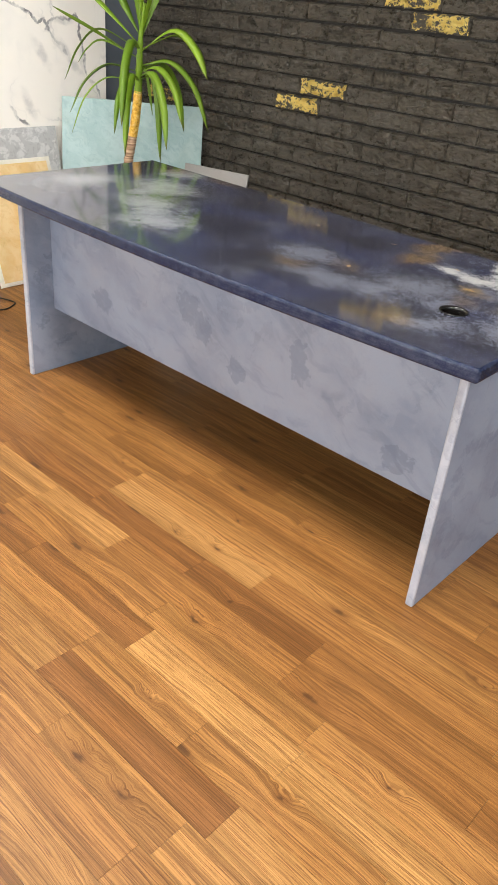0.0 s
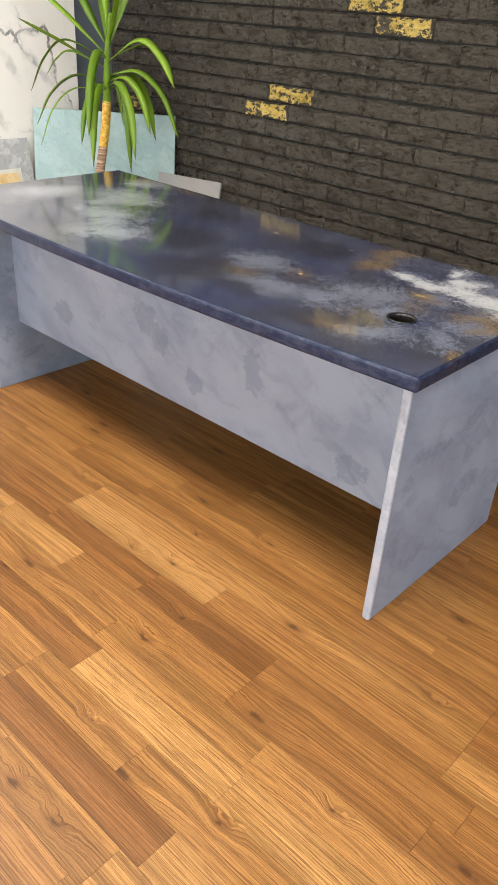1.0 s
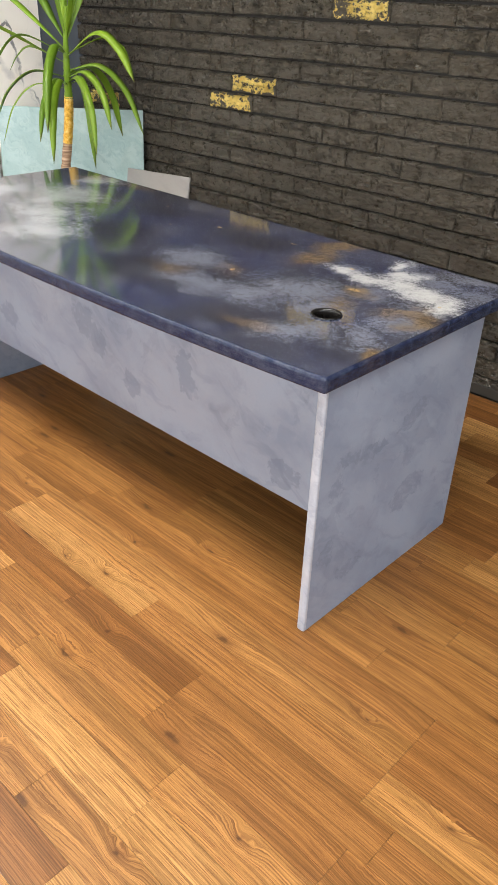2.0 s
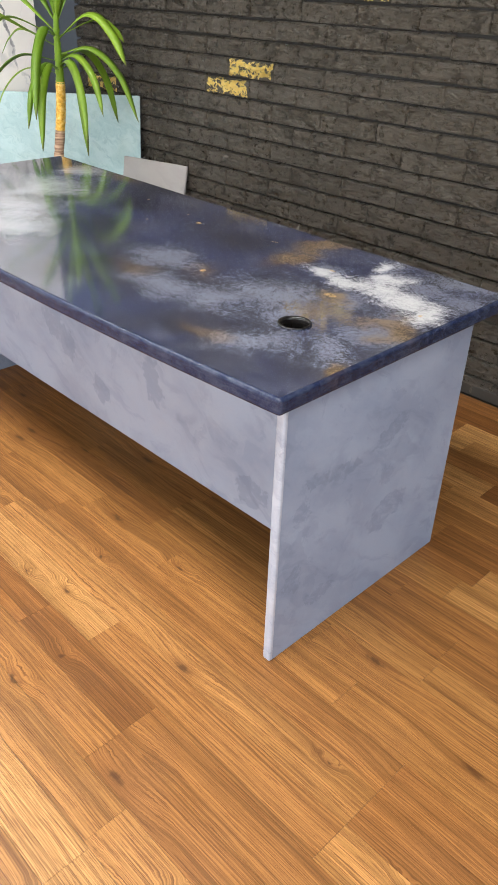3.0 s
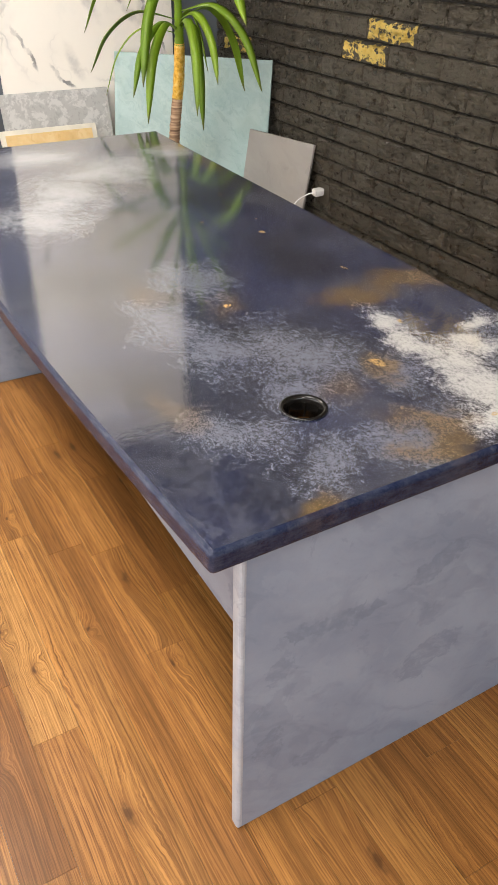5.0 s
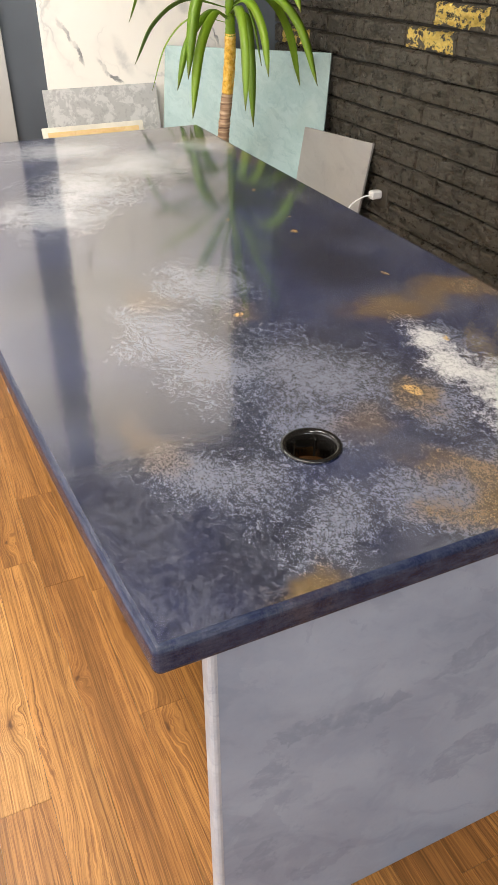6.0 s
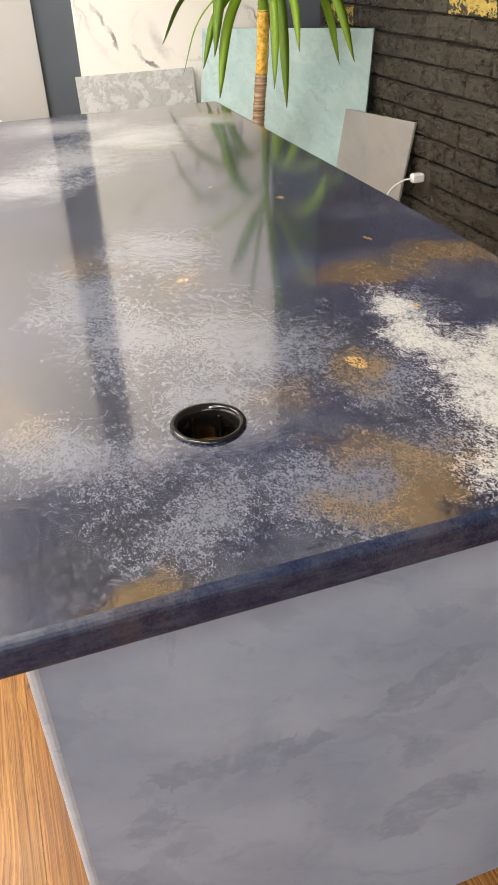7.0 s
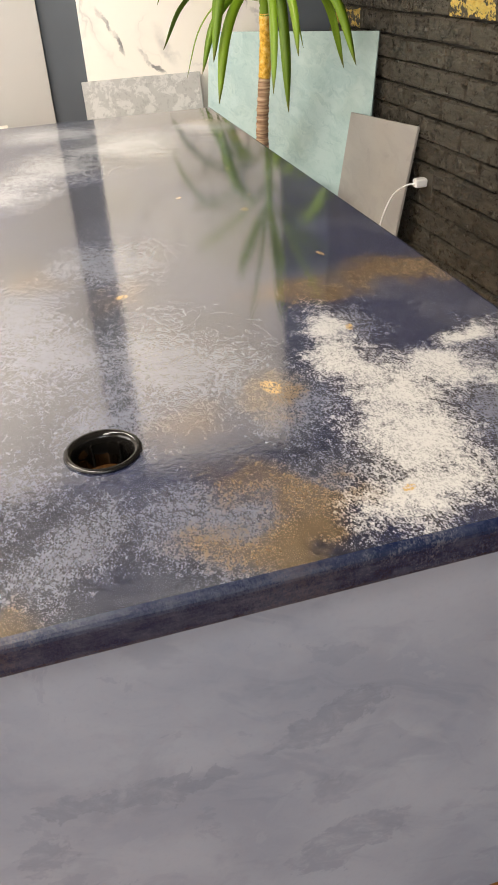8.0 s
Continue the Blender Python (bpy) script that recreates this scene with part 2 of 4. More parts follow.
WHITE_A = [(-0.36, 0.51, 0.11, 0.07, 0), (-0.27, 0.50, 0.14, 0.085, -15), (-0.18, 0.51, 0.15, 0.10, -30), (-0.09, 0.49, 0.14, 0.10, -25), (-0.01, 0.45, 0.11, 0.08, -20), (-0.21, 0.59, 0.06, 0.11, -10), (-0.26, 0.68, 0.045, 0.10, 10)]
WHITE_B = [(-1.56, 0.42, 0.24, 0.30, 10), (-1.40, 0.24, 0.26, 0.22, 0), (-1.21, 0.10, 0.24, 0.17, 10), (-1.69, 0.67, 0.15, 0.15, 0), (-1.80, 0.25, 0.20, 0.30, 0), (-1.30, 0.17, 0.2, 0.16, 0)]
WHITE_C = [(-0.20, 0.61, 0.09, 0.15, -15), (-0.24, 0.68, 0.07, 0.12, 10), (-0.17, 0.09, 0.19, 0.13, 40), (-0.34, 0.29, 0.26, 0.17, 20), (-0.55, 0.14, 0.27, 0.12, 15), (-0.70, 0.28, 0.20, 0.13, 0), (-0.03, 0.17, 0.09, 0.12, 0), (0.0, 0.58, 0.09, 0.16, 0), (-0.42, 0.17, 0.22, 0.12, 0), (-0.05, 0.71, 0.2, 0.07, 0), (-0.10, 0.60, 0.17, 0.13, 0), (-0.36, 0.53, 0.12, 0.12, 0), (-0.02, 0.30, 0.12, 0.13, 0), (-0.22, 0.22, 0.14, 0.10, 0), (-0.20, 0.40, 0.13, 0.09, 0), (-0.06, 0.37, 0.10, 0.10, 0)]
OCHRE_A = [(-0.49, 0.66, 0.09, 0.19, -8), (-0.48, 0.50, 0.075, 0.13, 0), (-0.23, 0.39, 0.07, 0.05, 0), (-0.045, 0.37, 0.06, 0.13, -35), (0.0, 0.34, 0.06, 0.09, 0), (0.02, 0.11, 0.05, 0.07, 0)]
OCHRE_B = [(-0.27, 0.04, 0.13, 0.07, 0), (-0.19, 0.29, 0.08, 0.07, 0), (-1.52, 0.71, 0.15, 0.08, 0), (-0.69, 0.16, 0.11, 0.07, 0), (-0.56, 0.29, 0.08, 0.07, 0), (-1.75, 0.70, 0.12, 0.08, 0)]
DARK_A = [(-1.07, 0.27, 0.22, 0.17, 10), (-0.71, 0.09, 0.26, 0.13, 15), (-0.69, 0.52, 0.17, 0.13, 0), (-0.32, 0.0, 0.10, 0.06, 0), (-1.2, 0.56, 0.16, 0.12, 0), (-1.85, 0.68, 0.12, 0.2, 0), (-1.35, 0.72, 0.2, 0.07, 0)]
FLECKS = [(-0.893, 0.551, 0.018, 0.012, 0), (-0.558, 0.276, 0.012, 0.014, 20), (-0.613, 0.59, 0.016, 0.008, 0), (-0.984, 0.59, 0.008, 0.006, 0), (-1.207, 0.603, 0.012, 0.007, 0), (-1.02, 0.458, 0.010, 0.007, 0), (-0.24, 0.392, 0.028, 0.018, 0), (-0.354, 0.536, 0.016, 0.010, 0), (-0.022, 0.451, 0.010, 0.010, 0)]


def cosmic_lacquer(name="cosmic_lacquer", edge=False):
    """Clouds of sponged white, ochre and black over navy, under glossy clear resin."""
    g = Graph(name)
    wob = g.vec("SUBTRACT", g.noise(g.pos, 7.0, 5.0, 0.62, colour=True), (0.5, 0.5, 0.5))
    where = g.vec("ADD", g.vec("MULTIPLY", g.pos, (1.0, 1.0, 0.0)), g.vec("MULTIPLY", wob, (0.22, 0.22, 0.0)))
    cell = g.node("ShaderNodeTexVoronoi")
    g.plug(cell.inputs["Vector"], g.vec("MULTIPLY", g.pos, (1.0, 1.35, 1.0)))
    g.plug(cell.inputs["Scale"], 520.0)
    dot, _, _ = g.split(cell.outputs["Color"])
    fibre = g.noise(g.vec("MULTIPLY", g.pos, (1.0, 1.5, 1.0)), 270.0, 5.0, 0.8)
    sponge = g.math("ADD", g.math("MULTIPLY", g.math("SUBTRACT", dot, 0.5), 0.42), g.math("ADD", g.math("MULTIPLY", g.math("SUBTRACT", fibre, 0.5), 0.9), 0.5))
    coarse = g.noise(g.pos, 38.0, 5.0, 0.65)
    dab = g.noise(g.vec("MULTIPLY", g.pos, (1.0, 1.3, 1.0)), 95.0, 4.0, 0.7)
    broad = g.noise(g.pos, 3.4, 4.0, 0.55)

    speck = g.step(g.math("ADD", g.math("MULTIPLY", sponge, 0.55), g.math("MULTIPLY", dab, 0.45)), 0.27, 0.74)

    def sponged(mask, cover, depth=0.75):
        """Soft cloud of sponge dabs: dense in the middle, loose specks towards the rim."""
        cloud = g.step(g.math("ADD", mask, g.math("MULTIPLY", g.math("SUBTRACT", coarse, 0.5), 0.42)), -0.02, depth)
        return g.math("MULTIPLY", g.step(g.math("ADD", cloud, g.math("MULTIPLY", g.math("SUBTRACT", speck, 0.62), 0.85)), 0.0, 1.0), g.step(mask, 0.0, 0.30, 0.0, cover), True)

    colour = g.mix(g.step(broad, 0.38, 0.62), (0.011, 0.013, 0.032), (0.010, 0.0185, 0.076))
    veil = g.math("MULTIPLY", g.step(g.noise(g.pos, 6.0, 4.0, 0.6), 0.46, 0.66), g.step(speck, 0.0, 1.0, 0.35, 1.0))
    colour = g.mix(g.math("MULTIPLY", veil, 0.62), colour, (0.165, 0.175, 0.21))
    mottle = g.math("ADD", g.math("MULTIPLY", dab, 0.55), g.math("MULTIPLY", sponge, 0.45))
    colour = g.mix(g.math("MULTIPLY", g.step(mottle, 0.48, 0.64), 0.85), colour, (0.105, 0.112, 0.15))
    colour = g.mix(g.step(g.blobs(where, DARK_A), 0.05, 0.6, 0.0, 0.7), colour, (0.012, 0.013, 0.024))
    colour = g.mix(g.math("MULTIPLY", g.step(mottle, 0.46, 0.34), 0.8), colour, (0.006, 0.007, 0.014))
    colour = g.mix(sponged(g.blobs(where, WHITE_C), 0.60, 1.0), colour, (0.25, 0.265, 0.325))
    colour = g.mix(sponged(g.blobs(where, WHITE_B), 0.80, 1.05), colour, (0.48, 0.49, 0.515))
    colour = g.mix(sponged(g.blobs(where, OCHRE_A), 0.72, 0.85), colour, (0.235, 0.145, 0.048))
    colour = g.mix(sponged(g.blobs(where, OCHRE_B), 0.42, 0.95), colour, (0.25, 0.16, 0.07))
    colour = g.mix(sponged(g.blobs(where, WHITE_A), 0.90, 0.98), colour, (0.80, 0.78, 0.745))
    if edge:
        # Edge colour pulled to dark navy; its sheen is painted in as pale streaks.
        painted_sheen = g.step(g.math("ADD", g.math("MULTIPLY", coarse, 0.5), g.math("MULTIPLY", g.noise(g.vec("MULTIPLY", g.pos, (14.0, 30.0, 150.0)), 1.0, 5.0, 0.7), 0.5)), 0.40, 0.66)
        colour = g.mix(g.math("MULTIPLY", painted_sheen, 0.16), g.mix(0.88, colour, (0.006, 0.011, 0.034)), (0.17, 0.185, 0.23))
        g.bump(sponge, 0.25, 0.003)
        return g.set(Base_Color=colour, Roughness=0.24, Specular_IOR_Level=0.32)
    tight = g.vec("ADD", g.vec("MULTIPLY", g.pos, (1.0, 1.0, 0.0)), g.vec("MULTIPLY", wob, (0.05, 0.05, 0.0)))
    fleck = g.math("MULTIPLY", g.step(g.blobs(tight, FLECKS), 0.3, 0.55), g.step(sponge, 0.44, 0.52))
    colour = g.mix(fleck, colour, (0.66, 0.42, 0.15))
    g.bump(sponge, 0.03, 0.003)
    ripple = g.node("ShaderNodeBump")
    g.plug(ripple.inputs["Strength"], 0.022)
    g.plug(ripple.inputs["Distance"], 0.004)
    g.plug(ripple.inputs["Height"], g.noise(g.pos, 80.0, 3.0))
    g.plug(g.bsdf.inputs["Coat Normal"], ripple.outputs[0])
    return g.set(Base_Color=colour, Roughness=0.5, Specular_IOR_Level=0.3, Coat_Weight=1.0, Coat_Roughness=0.085, Coat_IOR=4.0)


VEINS = [[(0.70, 1.30), (0.75, 1.28), (0.81, 1.26), (0.85, 1.24), (0.90, 1.20), (0.93, 1.22), (0.97, 1.16), (1.01, 1.12), (1.04, 1.11), (1.07, 1.06)],
         [(0.95, 1.18), (0.96, 1.20), (1.01, 1.23), (1.08, 1.22), (1.13, 1.24), (1.15, 1.21), (1.15, 1.16), (1.17, 1.10), (1.18, 1.05), (1.19, 0.95)],
         [(1.21, 0.94), (1.25, 0.91), (1.28, 0.85)], [(0.72, 0.82), (0.76, 0.76), (0.81, 0.73)], [(0.56, 1.62), (0.63, 1.40), (0.70, 1.30)], [(0.56, 0.98), (0.62, 0.90), (0.66, 0.80)]]
CLOUDS = [(0.92, 1.06, 0.12, 0.035, -57), (0.83, 0.83, 0.11, 0.035, -66), (1.05, 1.09, 0.09, 0.035, -47), (1.12, 1.01, 0.10, 0.03, -45), (1.05, 1.215, 0.09, 0.03, 2), (1.17, 1.04, 0.09, 0.025, -85)]


def marble():
    """White slab with thin grey veins that branch and fade."""
    g = Graph("white_marble")
    warp = g.vec("ADD", g.pos, g.vec("MULTIPLY", g.noise(g.pos, 2.6, 5.0, 0.6, colour=True), (0.0, 0.55, 0.55)))
    vor = g.node("ShaderNodeTexVoronoi", feature="DISTANCE_TO_EDGE")
    g.plug(vor.inputs["Vector"], g.vec("MULTIPLY", warp, (0.0, 1.9, 1.0)))
    g.plug(vor.inputs["Scale"], 2.1)
    gate = g.step(g.noise(g.pos, 2.3, 3.0), 0.46, 0.64)
    line = g.math("MULTIPLY", g.step(vor.outputs["Distance"], 0.028, 0.0), gate)
    haze = g.math("MULTIPLY", g.step(vor.outputs["Distance"], 0.14, 0.0), g.step(g.noise(g.pos, 3.0, 3.0), 0.4, 0.7))
    colour = g.mix(g.math("MULTIPLY", haze, 0.22), (0.95, 0.90, 0.815), (0.5, 0.5, 0.5))
    colour = g.mix(g.math("MULTIPLY", line, 0.3), colour, (0.22, 0.225, 0.235))
    _, py, pz = g.split(g.pos)
    shake = g.vec("MULTIPLY", g.vec("SUBTRACT", g.noise(g.pos, 16.0, 4.0, 0.6, colour=True), (0.5, 0.5, 0.5)), (0.05, 0.05, 0.0))
    flat = g.vec("ADD", g.xyz(py, pz, 0.0), shake)
    rows = []
    for run in VEINS:
        for (ya, za), (yb, zb) in zip(run, run[1:]):
            rows.append(((ya + yb) / 2, (za + zb) / 2, math.hypot(yb - ya, zb - za) * 0.5 + 0.02, 0.011, math.degrees(math.atan2(zb - za, yb - ya))))
    cloud = g.step(g.blobs(flat, CLOUDS), 0.0, 0.8)
    colour = g.mix(g.math("MULTIPLY", g.math("MULTIPLY", cloud, g.step(g.noise(g.pos, 22.0, 4.0), 0.3, 0.65, 0.3, 1.0)), 0.42), colour, (0.36, 0.355, 0.35))
    vein = g.math("MULTIPLY", g.step(g.blobs(flat, rows), 0.08, 0.6), g.step(g.noise(g.pos, 11.0, 3.0), 0.32, 0.62, 0.25, 1.0))
    colour = g.mix(g.math("MULTIPLY", vein, 0.85), colour, (0.13, 0.13, 0.135))
    return g.set(Base_Color=colour, Roughness=0.32)


def speckled_plaster():
    """Grey plaster with pale worn islands."""
    g = Graph("speckled_grey_plaster")
    n = g.noise(g.pos, 17.0, 7.0, 0.68, 0.4)
    colour = g.mix(g.step(n, 0.49, 0.55), (0.485, 0.48, 0.468), (0.63, 0.62, 0.60))
    colour = g.mix(g.math("MULTIPLY", g.step(g.noise(g.pos, 60.0, 4.0), 0.5, 0.7), 0.3), colour, (0.2, 0.2, 0.2))
    g.bump(n, 0.2, 0.004)
    return g.set(Base_Color=colour, Roughness=0.5)


def plain(name, colour, rough=0.5, vary=0.12, scale=9.0, metal=0.0, relief=0.08):
    """A painted or moulded surface with slight unevenness."""
    g = Graph(name)
    n = g.noise(g.pos, scale, 5.0)
    dark = tuple(c * (1 - vary) for c in colour)
    light = tuple(min(1.0, c * (1 + vary)) for c in colour)
    g.bump(g.noise(g.pos, scale * 18, 3.0), relief, 0.002)
    return g.set(Base_Color=g.mix(g.step(n, 0.3, 0.7), dark, light), Roughness=g.step(n, 0.3, 0.7, rough - 0.05, rough + 0.05), Metallic=metal)


def leaf_green():
    g = Graph("yucca_leaf")
    r = g.random()
    tex = g.node("ShaderNodeUVMap").outputs[0]
    u, v, _ = g.split(tex)
    stripes = g.noise(g.xyz(g.math("MULTIPLY", u, 26.0), g.math("MULTIPLY", v, 2.0), r), 1.0, 3.0)
    colour = g.mix(r, (0.10, 0.20, 0.008), (0.235, 0.38, 0.018))
    colour = g.mix(g.step(stripes, 0.4, 0.65, 0.0, 0.4), colour, (0.25, 0.37, 0.04))
    colour = g.mix(g.math("MULTIPLY", g.step(v, 0.90, 1.0), 0.8), colour, (0.13, 0.10, 0.03))
    g.bump(stripes, 0.15, 0.002)
    g.set(Base_Color=colour, Roughness=0.36, Specular_IOR_Level=0.45)
    glow = g.node("ShaderNodeBsdfTranslucent")
    g.plug(glow.inputs[0], g.mix(0.5, colour, (0.15, 0.30, 0.02)))
    both = g.node("ShaderNodeMixShader")
    both.inputs[0].default_value = 0.2
    g.tree.links.new(g.bsdf.outputs[0], both.inputs[1])
    g.tree.links.new(glow.outputs[0], both.inputs[2])
    g.tree.links.new(both.outputs[0], g.tree.nodes["Material Output"].inputs[0])
    return g.mat


def bark():
    """Ringed brown bark below; the upper stem is wrapped in gold leaf."""
    g = Graph("yucca_bark")
    x, y, z = g.split(g.pos)
    ring = g.noise(g.xyz(g.math("MULTIPLY", x, 9.0), g.math("MULTIPLY", y, 9.0), g.math("MULTIPLY", z, 120.0)), 1.0, 3.0)
    colour = g.ramp(ring, [(0.3, (0.13, 0.07, 0.04)), (0.5, (0.40, 0.25, 0.15)), (0.66, (0.62, 0.45, 0.29))])
    g.bump(ring, 0.8, 0.008)
    return g.set(Base_Color=colour, Roughness=0.7)


def gold_leaf():
    g = Graph("gold_leaf_wrap")
    n = g.noise(g.pos, 55.0, 5.0, 0.65)
    colour = g.ramp(n, [(0.3, (0.42, 0.20, 0.02)), (0.5, (0.80, 0.47, 0.06)), (0.7, (0.95, 0.72, 0.28))])
    g.bump(n, 0.6, 0.006)
    return g.set(Base_Color=colour, Roughness=0.38, Metallic=0.35)


def glass():
    g = Graph("window_glass")
    return g.set(Base_Color=(1.0, 1.0, 1.0), Roughness=0.0, Transmission_Weight=1.0, IOR=1.05)


M_FLOOR, M_FLOOR_REST = wood_floor("oak_laminate", False), wood_floor("oak_laminate_far", True)
M_BRICK, M_BRICK_REST, M_GOLD_BRICK = painted_brick("black_painted_brick"), painted_brick("black_painted_brick_far", island=True), painted_brick("gold_leaf_brick", gold=True)
M_MORTAR = shaded_mortar_paint()
M_PLASTER = trowelled("blue_grey_plaster", (0.270, 0.300, 0.366), (0.205, 0.236, 0.304), (0.115, 0.138, 0.192), flake=0.2, worked=True)
M_EDGE = trowelled("pale_brushed_edge", (0.41, 0.42, 0.455), (0.33, 0.345, 0.39), (0.22, 0.235, 0.285), 0.35)
M_TEAL = trowelled("pale_teal_plaster", (0.365, 0.485, 0.465), (0.29, 0.41, 0.395), (0.19, 0.29, 0.285), 0.42, 0.36, 0.24)
M_GREYB = trowelled("warm_grey_plaster", (0.32, 0.305, 0.285), (0.285, 0.272, 0.255), (0.24, 0.23, 0.217), 0.9, 0.4)
M_TAN = trowelled("honey_plaster", (0.86, 0.66, 0.36), (0.80, 0.55, 0.24), (0.66, 0.42, 0.16), 0.5, 0.45)
M_CREAM = plain("cream_edge", (0.84, 0.79, 0.68), 0.5)
M_TOP, M_TOP_EDGE = cosmic_lacquer(), cosmic_lacquer("cosmic_lacquer_edge", True)
M_MARBLE = marble()
M_SPECK = speckled_plaster()
M_SLATE = plain("slate_wall_paint", (0.095, 0.108, 0.125), 0.55, 0.06, 4.0)
M_PANEL = plain("off_white_panel", (0.48, 0.467, 0.442), 0.45, 0.03, 2.0)
M_WALL = plain("off_white_wall", (0.72, 0.70, 0.66), 0.6, 0.04, 2.0)
M_CEIL = plain("ceiling_paint", (0.045, 0.044, 0.043), 0.8, 0.05, 2.0)
M_BLACK = plain("black_plastic", (0.010, 0.009, 0.008), 0.15, 0.1, 20.0)
M_WHITE = plain("white_plastic", (0.80, 0.79, 0.77), 0.35, 0.03, 20.0)
M_CABLE_BLACK = plain("black_cable", (0.015, 0.014, 0.013), 0.45)
M_POT = plain("dark_pot", (0.05, 0.05, 0.052), 0.5)
M_SOIL = plain("potting_soil", (0.03, 0.02, 0.013), 0.9, 0.4, 60.0, relief=0.8)
M_BARK, M_GOLDLEAF, M_LEAF = bark(), gold_leaf(), leaf_green()
M_GROUND = plain("paving_outside", (0.24, 0.23, 0.22), 0.8, 0.2, 1.5)
M_FRAME = plain("window_frame_paint", (0.08, 0.082, 0.085), 0.45)
M_SOCKET = plain("painted_socket", (0.05, 0.042, 0.03), 0.42)
M_SKIRT = plain("dark_skirting", (0.03, 0.027, 0.022), 0.5)
M_GLASS = glass()


# ---- building helpers ----
def mesh_of(bm, material, smooth=False):
    me = bpy.data.meshes.new("mesh")
    bmesh.ops.recalc_face_normals(bm, faces=bm.faces)
    if smooth:
        for f in bm.faces:
            f.smooth = True
    bm.to_mesh(me)
    bm.free()
    if material:
        me.materials.append(material)
    return me


def part(name, bm, material, parent=None, label="", smooth=False):
    ob = new(name, mesh_of(bm, material, smooth))
    ob.parent = parent
    return tagged(ob, label) if label else ob


def box(x0, x1, y0, y1, z0, z1, bevel=0.0, segments=2):
    bm = bmesh.new()
    bmesh.ops.create_cube(bm, size=1.0)
    for v in bm.verts:
        v.co = Vector((x0 + (v.co.x + 0.5) * (x1 - x0), y0 + (v.co.y + 0.5) * (y1 - y0), z0 + (v.co.z + 0.5) * (z1 - z0)))
    if bevel:
        bmesh.ops.bevel(bm, geom=bm.edges[:], offset=bevel, segments=segments, affect="EDGES", profile=0.5)
    return bm


def lathe(profile, around=32, where=(0, 0, 0)):
    """Turns a profile of (radius, height) about the upright through where."""
    bm = bmesh.new()
    rings = [[bm.verts.new((where[0] + r * math.cos(a), where[1] + r * math.sin(a), where[2] + h)) for a in (2 * math.pi * k / around for k in range(around))] for r, h in profile]
    for low, high in zip(rings, rings[1:]):
        for k in range(around):
            bm.faces.new((low[k], low[(k + 1) % around], high[(k + 1) % around], high[k]))
    return bm


def tube(points, radius, around=10):
    """A round cable or stem along points; radius may be one number or one for each point."""
    bm = bmesh.new()
    points = [Vector(p) for p in points]
    sizes = radius if isinstance(radius, (list, tuple)) else [radius] * len(points)
    side = Vector((1, 0.2, 0.1)).normalized()
    rings = []
    for n, p in enumerate(points):
        way = (points[min(n + 1, len(points) - 1)] - points[max(n - 1, 0)]).normalized()
        side = (side - way * side.dot(way)).normalized()
        up = way.cross(side)
        rings.append([bm.verts.new(p + sizes[n] * (side * math.cos(a) + up * math.sin(a))) for a in (2 * math.pi * k / around for k in range(around))])
    for low, high in zip(rings, rings[1:]):
        for k in range(around):
            bm.faces.new((low[k], low[(k + 1) % around], high[(k + 1) % around], high[k]))
    bm.faces.new(rings[0])
    bm.faces.new(rings[-1])
    return bm


def curve_points(controls, steps=24):
    """A smooth line through control points."""
    c = [Vector(p) for p in controls]
    c = [2 * c[0] - c[1], *c, 2 * c[-1] - c[-2]]
    out = []
    for n in range(1, len(c) - 2):
        for k in range(steps):
            t = k / steps
            a, b, d, e = c[n - 1], c[n], c[n + 1], c[n + 2]
            out.append(0.5 * (2 * b + (d - a) * t + (2 * a - 5 * b + 4 * d - e) * t * t + (3 * b - a - 3 * d + e) * t ** 3))
    return out + [c[-2]]


def thing(name, label, category, group="", kind="", at=(0, 0, 0)):
    ob = new(name)
    ob.location = at
    return tagged(ob, label, category, group, kind)


# ---- the room ----
BACK, WEST, EAST, FRONT, HEIGHT = 1.575, -3.045, 7.0, -3.8, 2.76
ground = tagged(part("ground", box(-60, 60, -60, 60, -0.4, -0.12), M_GROUND), "grey paving outside the windows", "ground", kind="structure")
sub = tagged(part("floor", box(WEST - 0.2, EAST + 0.2, FRONT - 0.2, BACK + 0.2, -0.11, -0.0065), M_SKIRT), "warm brown oak laminate floor in staggered strips", "floor", kind="structure")
ceiling = tagged(part("ceiling", box(WEST - 0.2, EAST + 0.2, FRONT - 0.2, BACK + 0.2, HEIGHT, HEIGHT + 0.2), M_CEIL), "plain matt dark grey painted ceiling", "ceiling", kind="structure")
wall_north = tagged(part("wall_north", box(WEST - 0.2, EAST + 0.2, BACK + 0.015, BACK + 0.2, -0.006, HEIGHT), M_MORTAR), "black painted brick wall with gold leaf bricks", "wall", kind="structure")
wall_west = tagged(part("wall_west", box(WEST - 0.2, WEST, FRONT - 0.2, BACK + 0.014, -0.006, HEIGHT), M_SLATE), "slate grey painted wall between pale panels", "wall", kind="structure")
marble_panel = tagged(part("marble_wall_panel", box(WEST, WEST + 0.010, 0.492, 1.322, 0.0, HEIGHT - 0.002, 0.0015, 1), M_MARBLE), "white marble wall panel with thin grey veins", "wall panel", kind="structure")
white_panel = tagged(part("white_wall_panel", box(WEST, WEST + 0.022, -3.7, 0.335, 0.0, HEIGHT - 0.002, 0.002, 1), M_PANEL), "plain off-white wall panel beside slate strip", "wall panel", kind="structure")


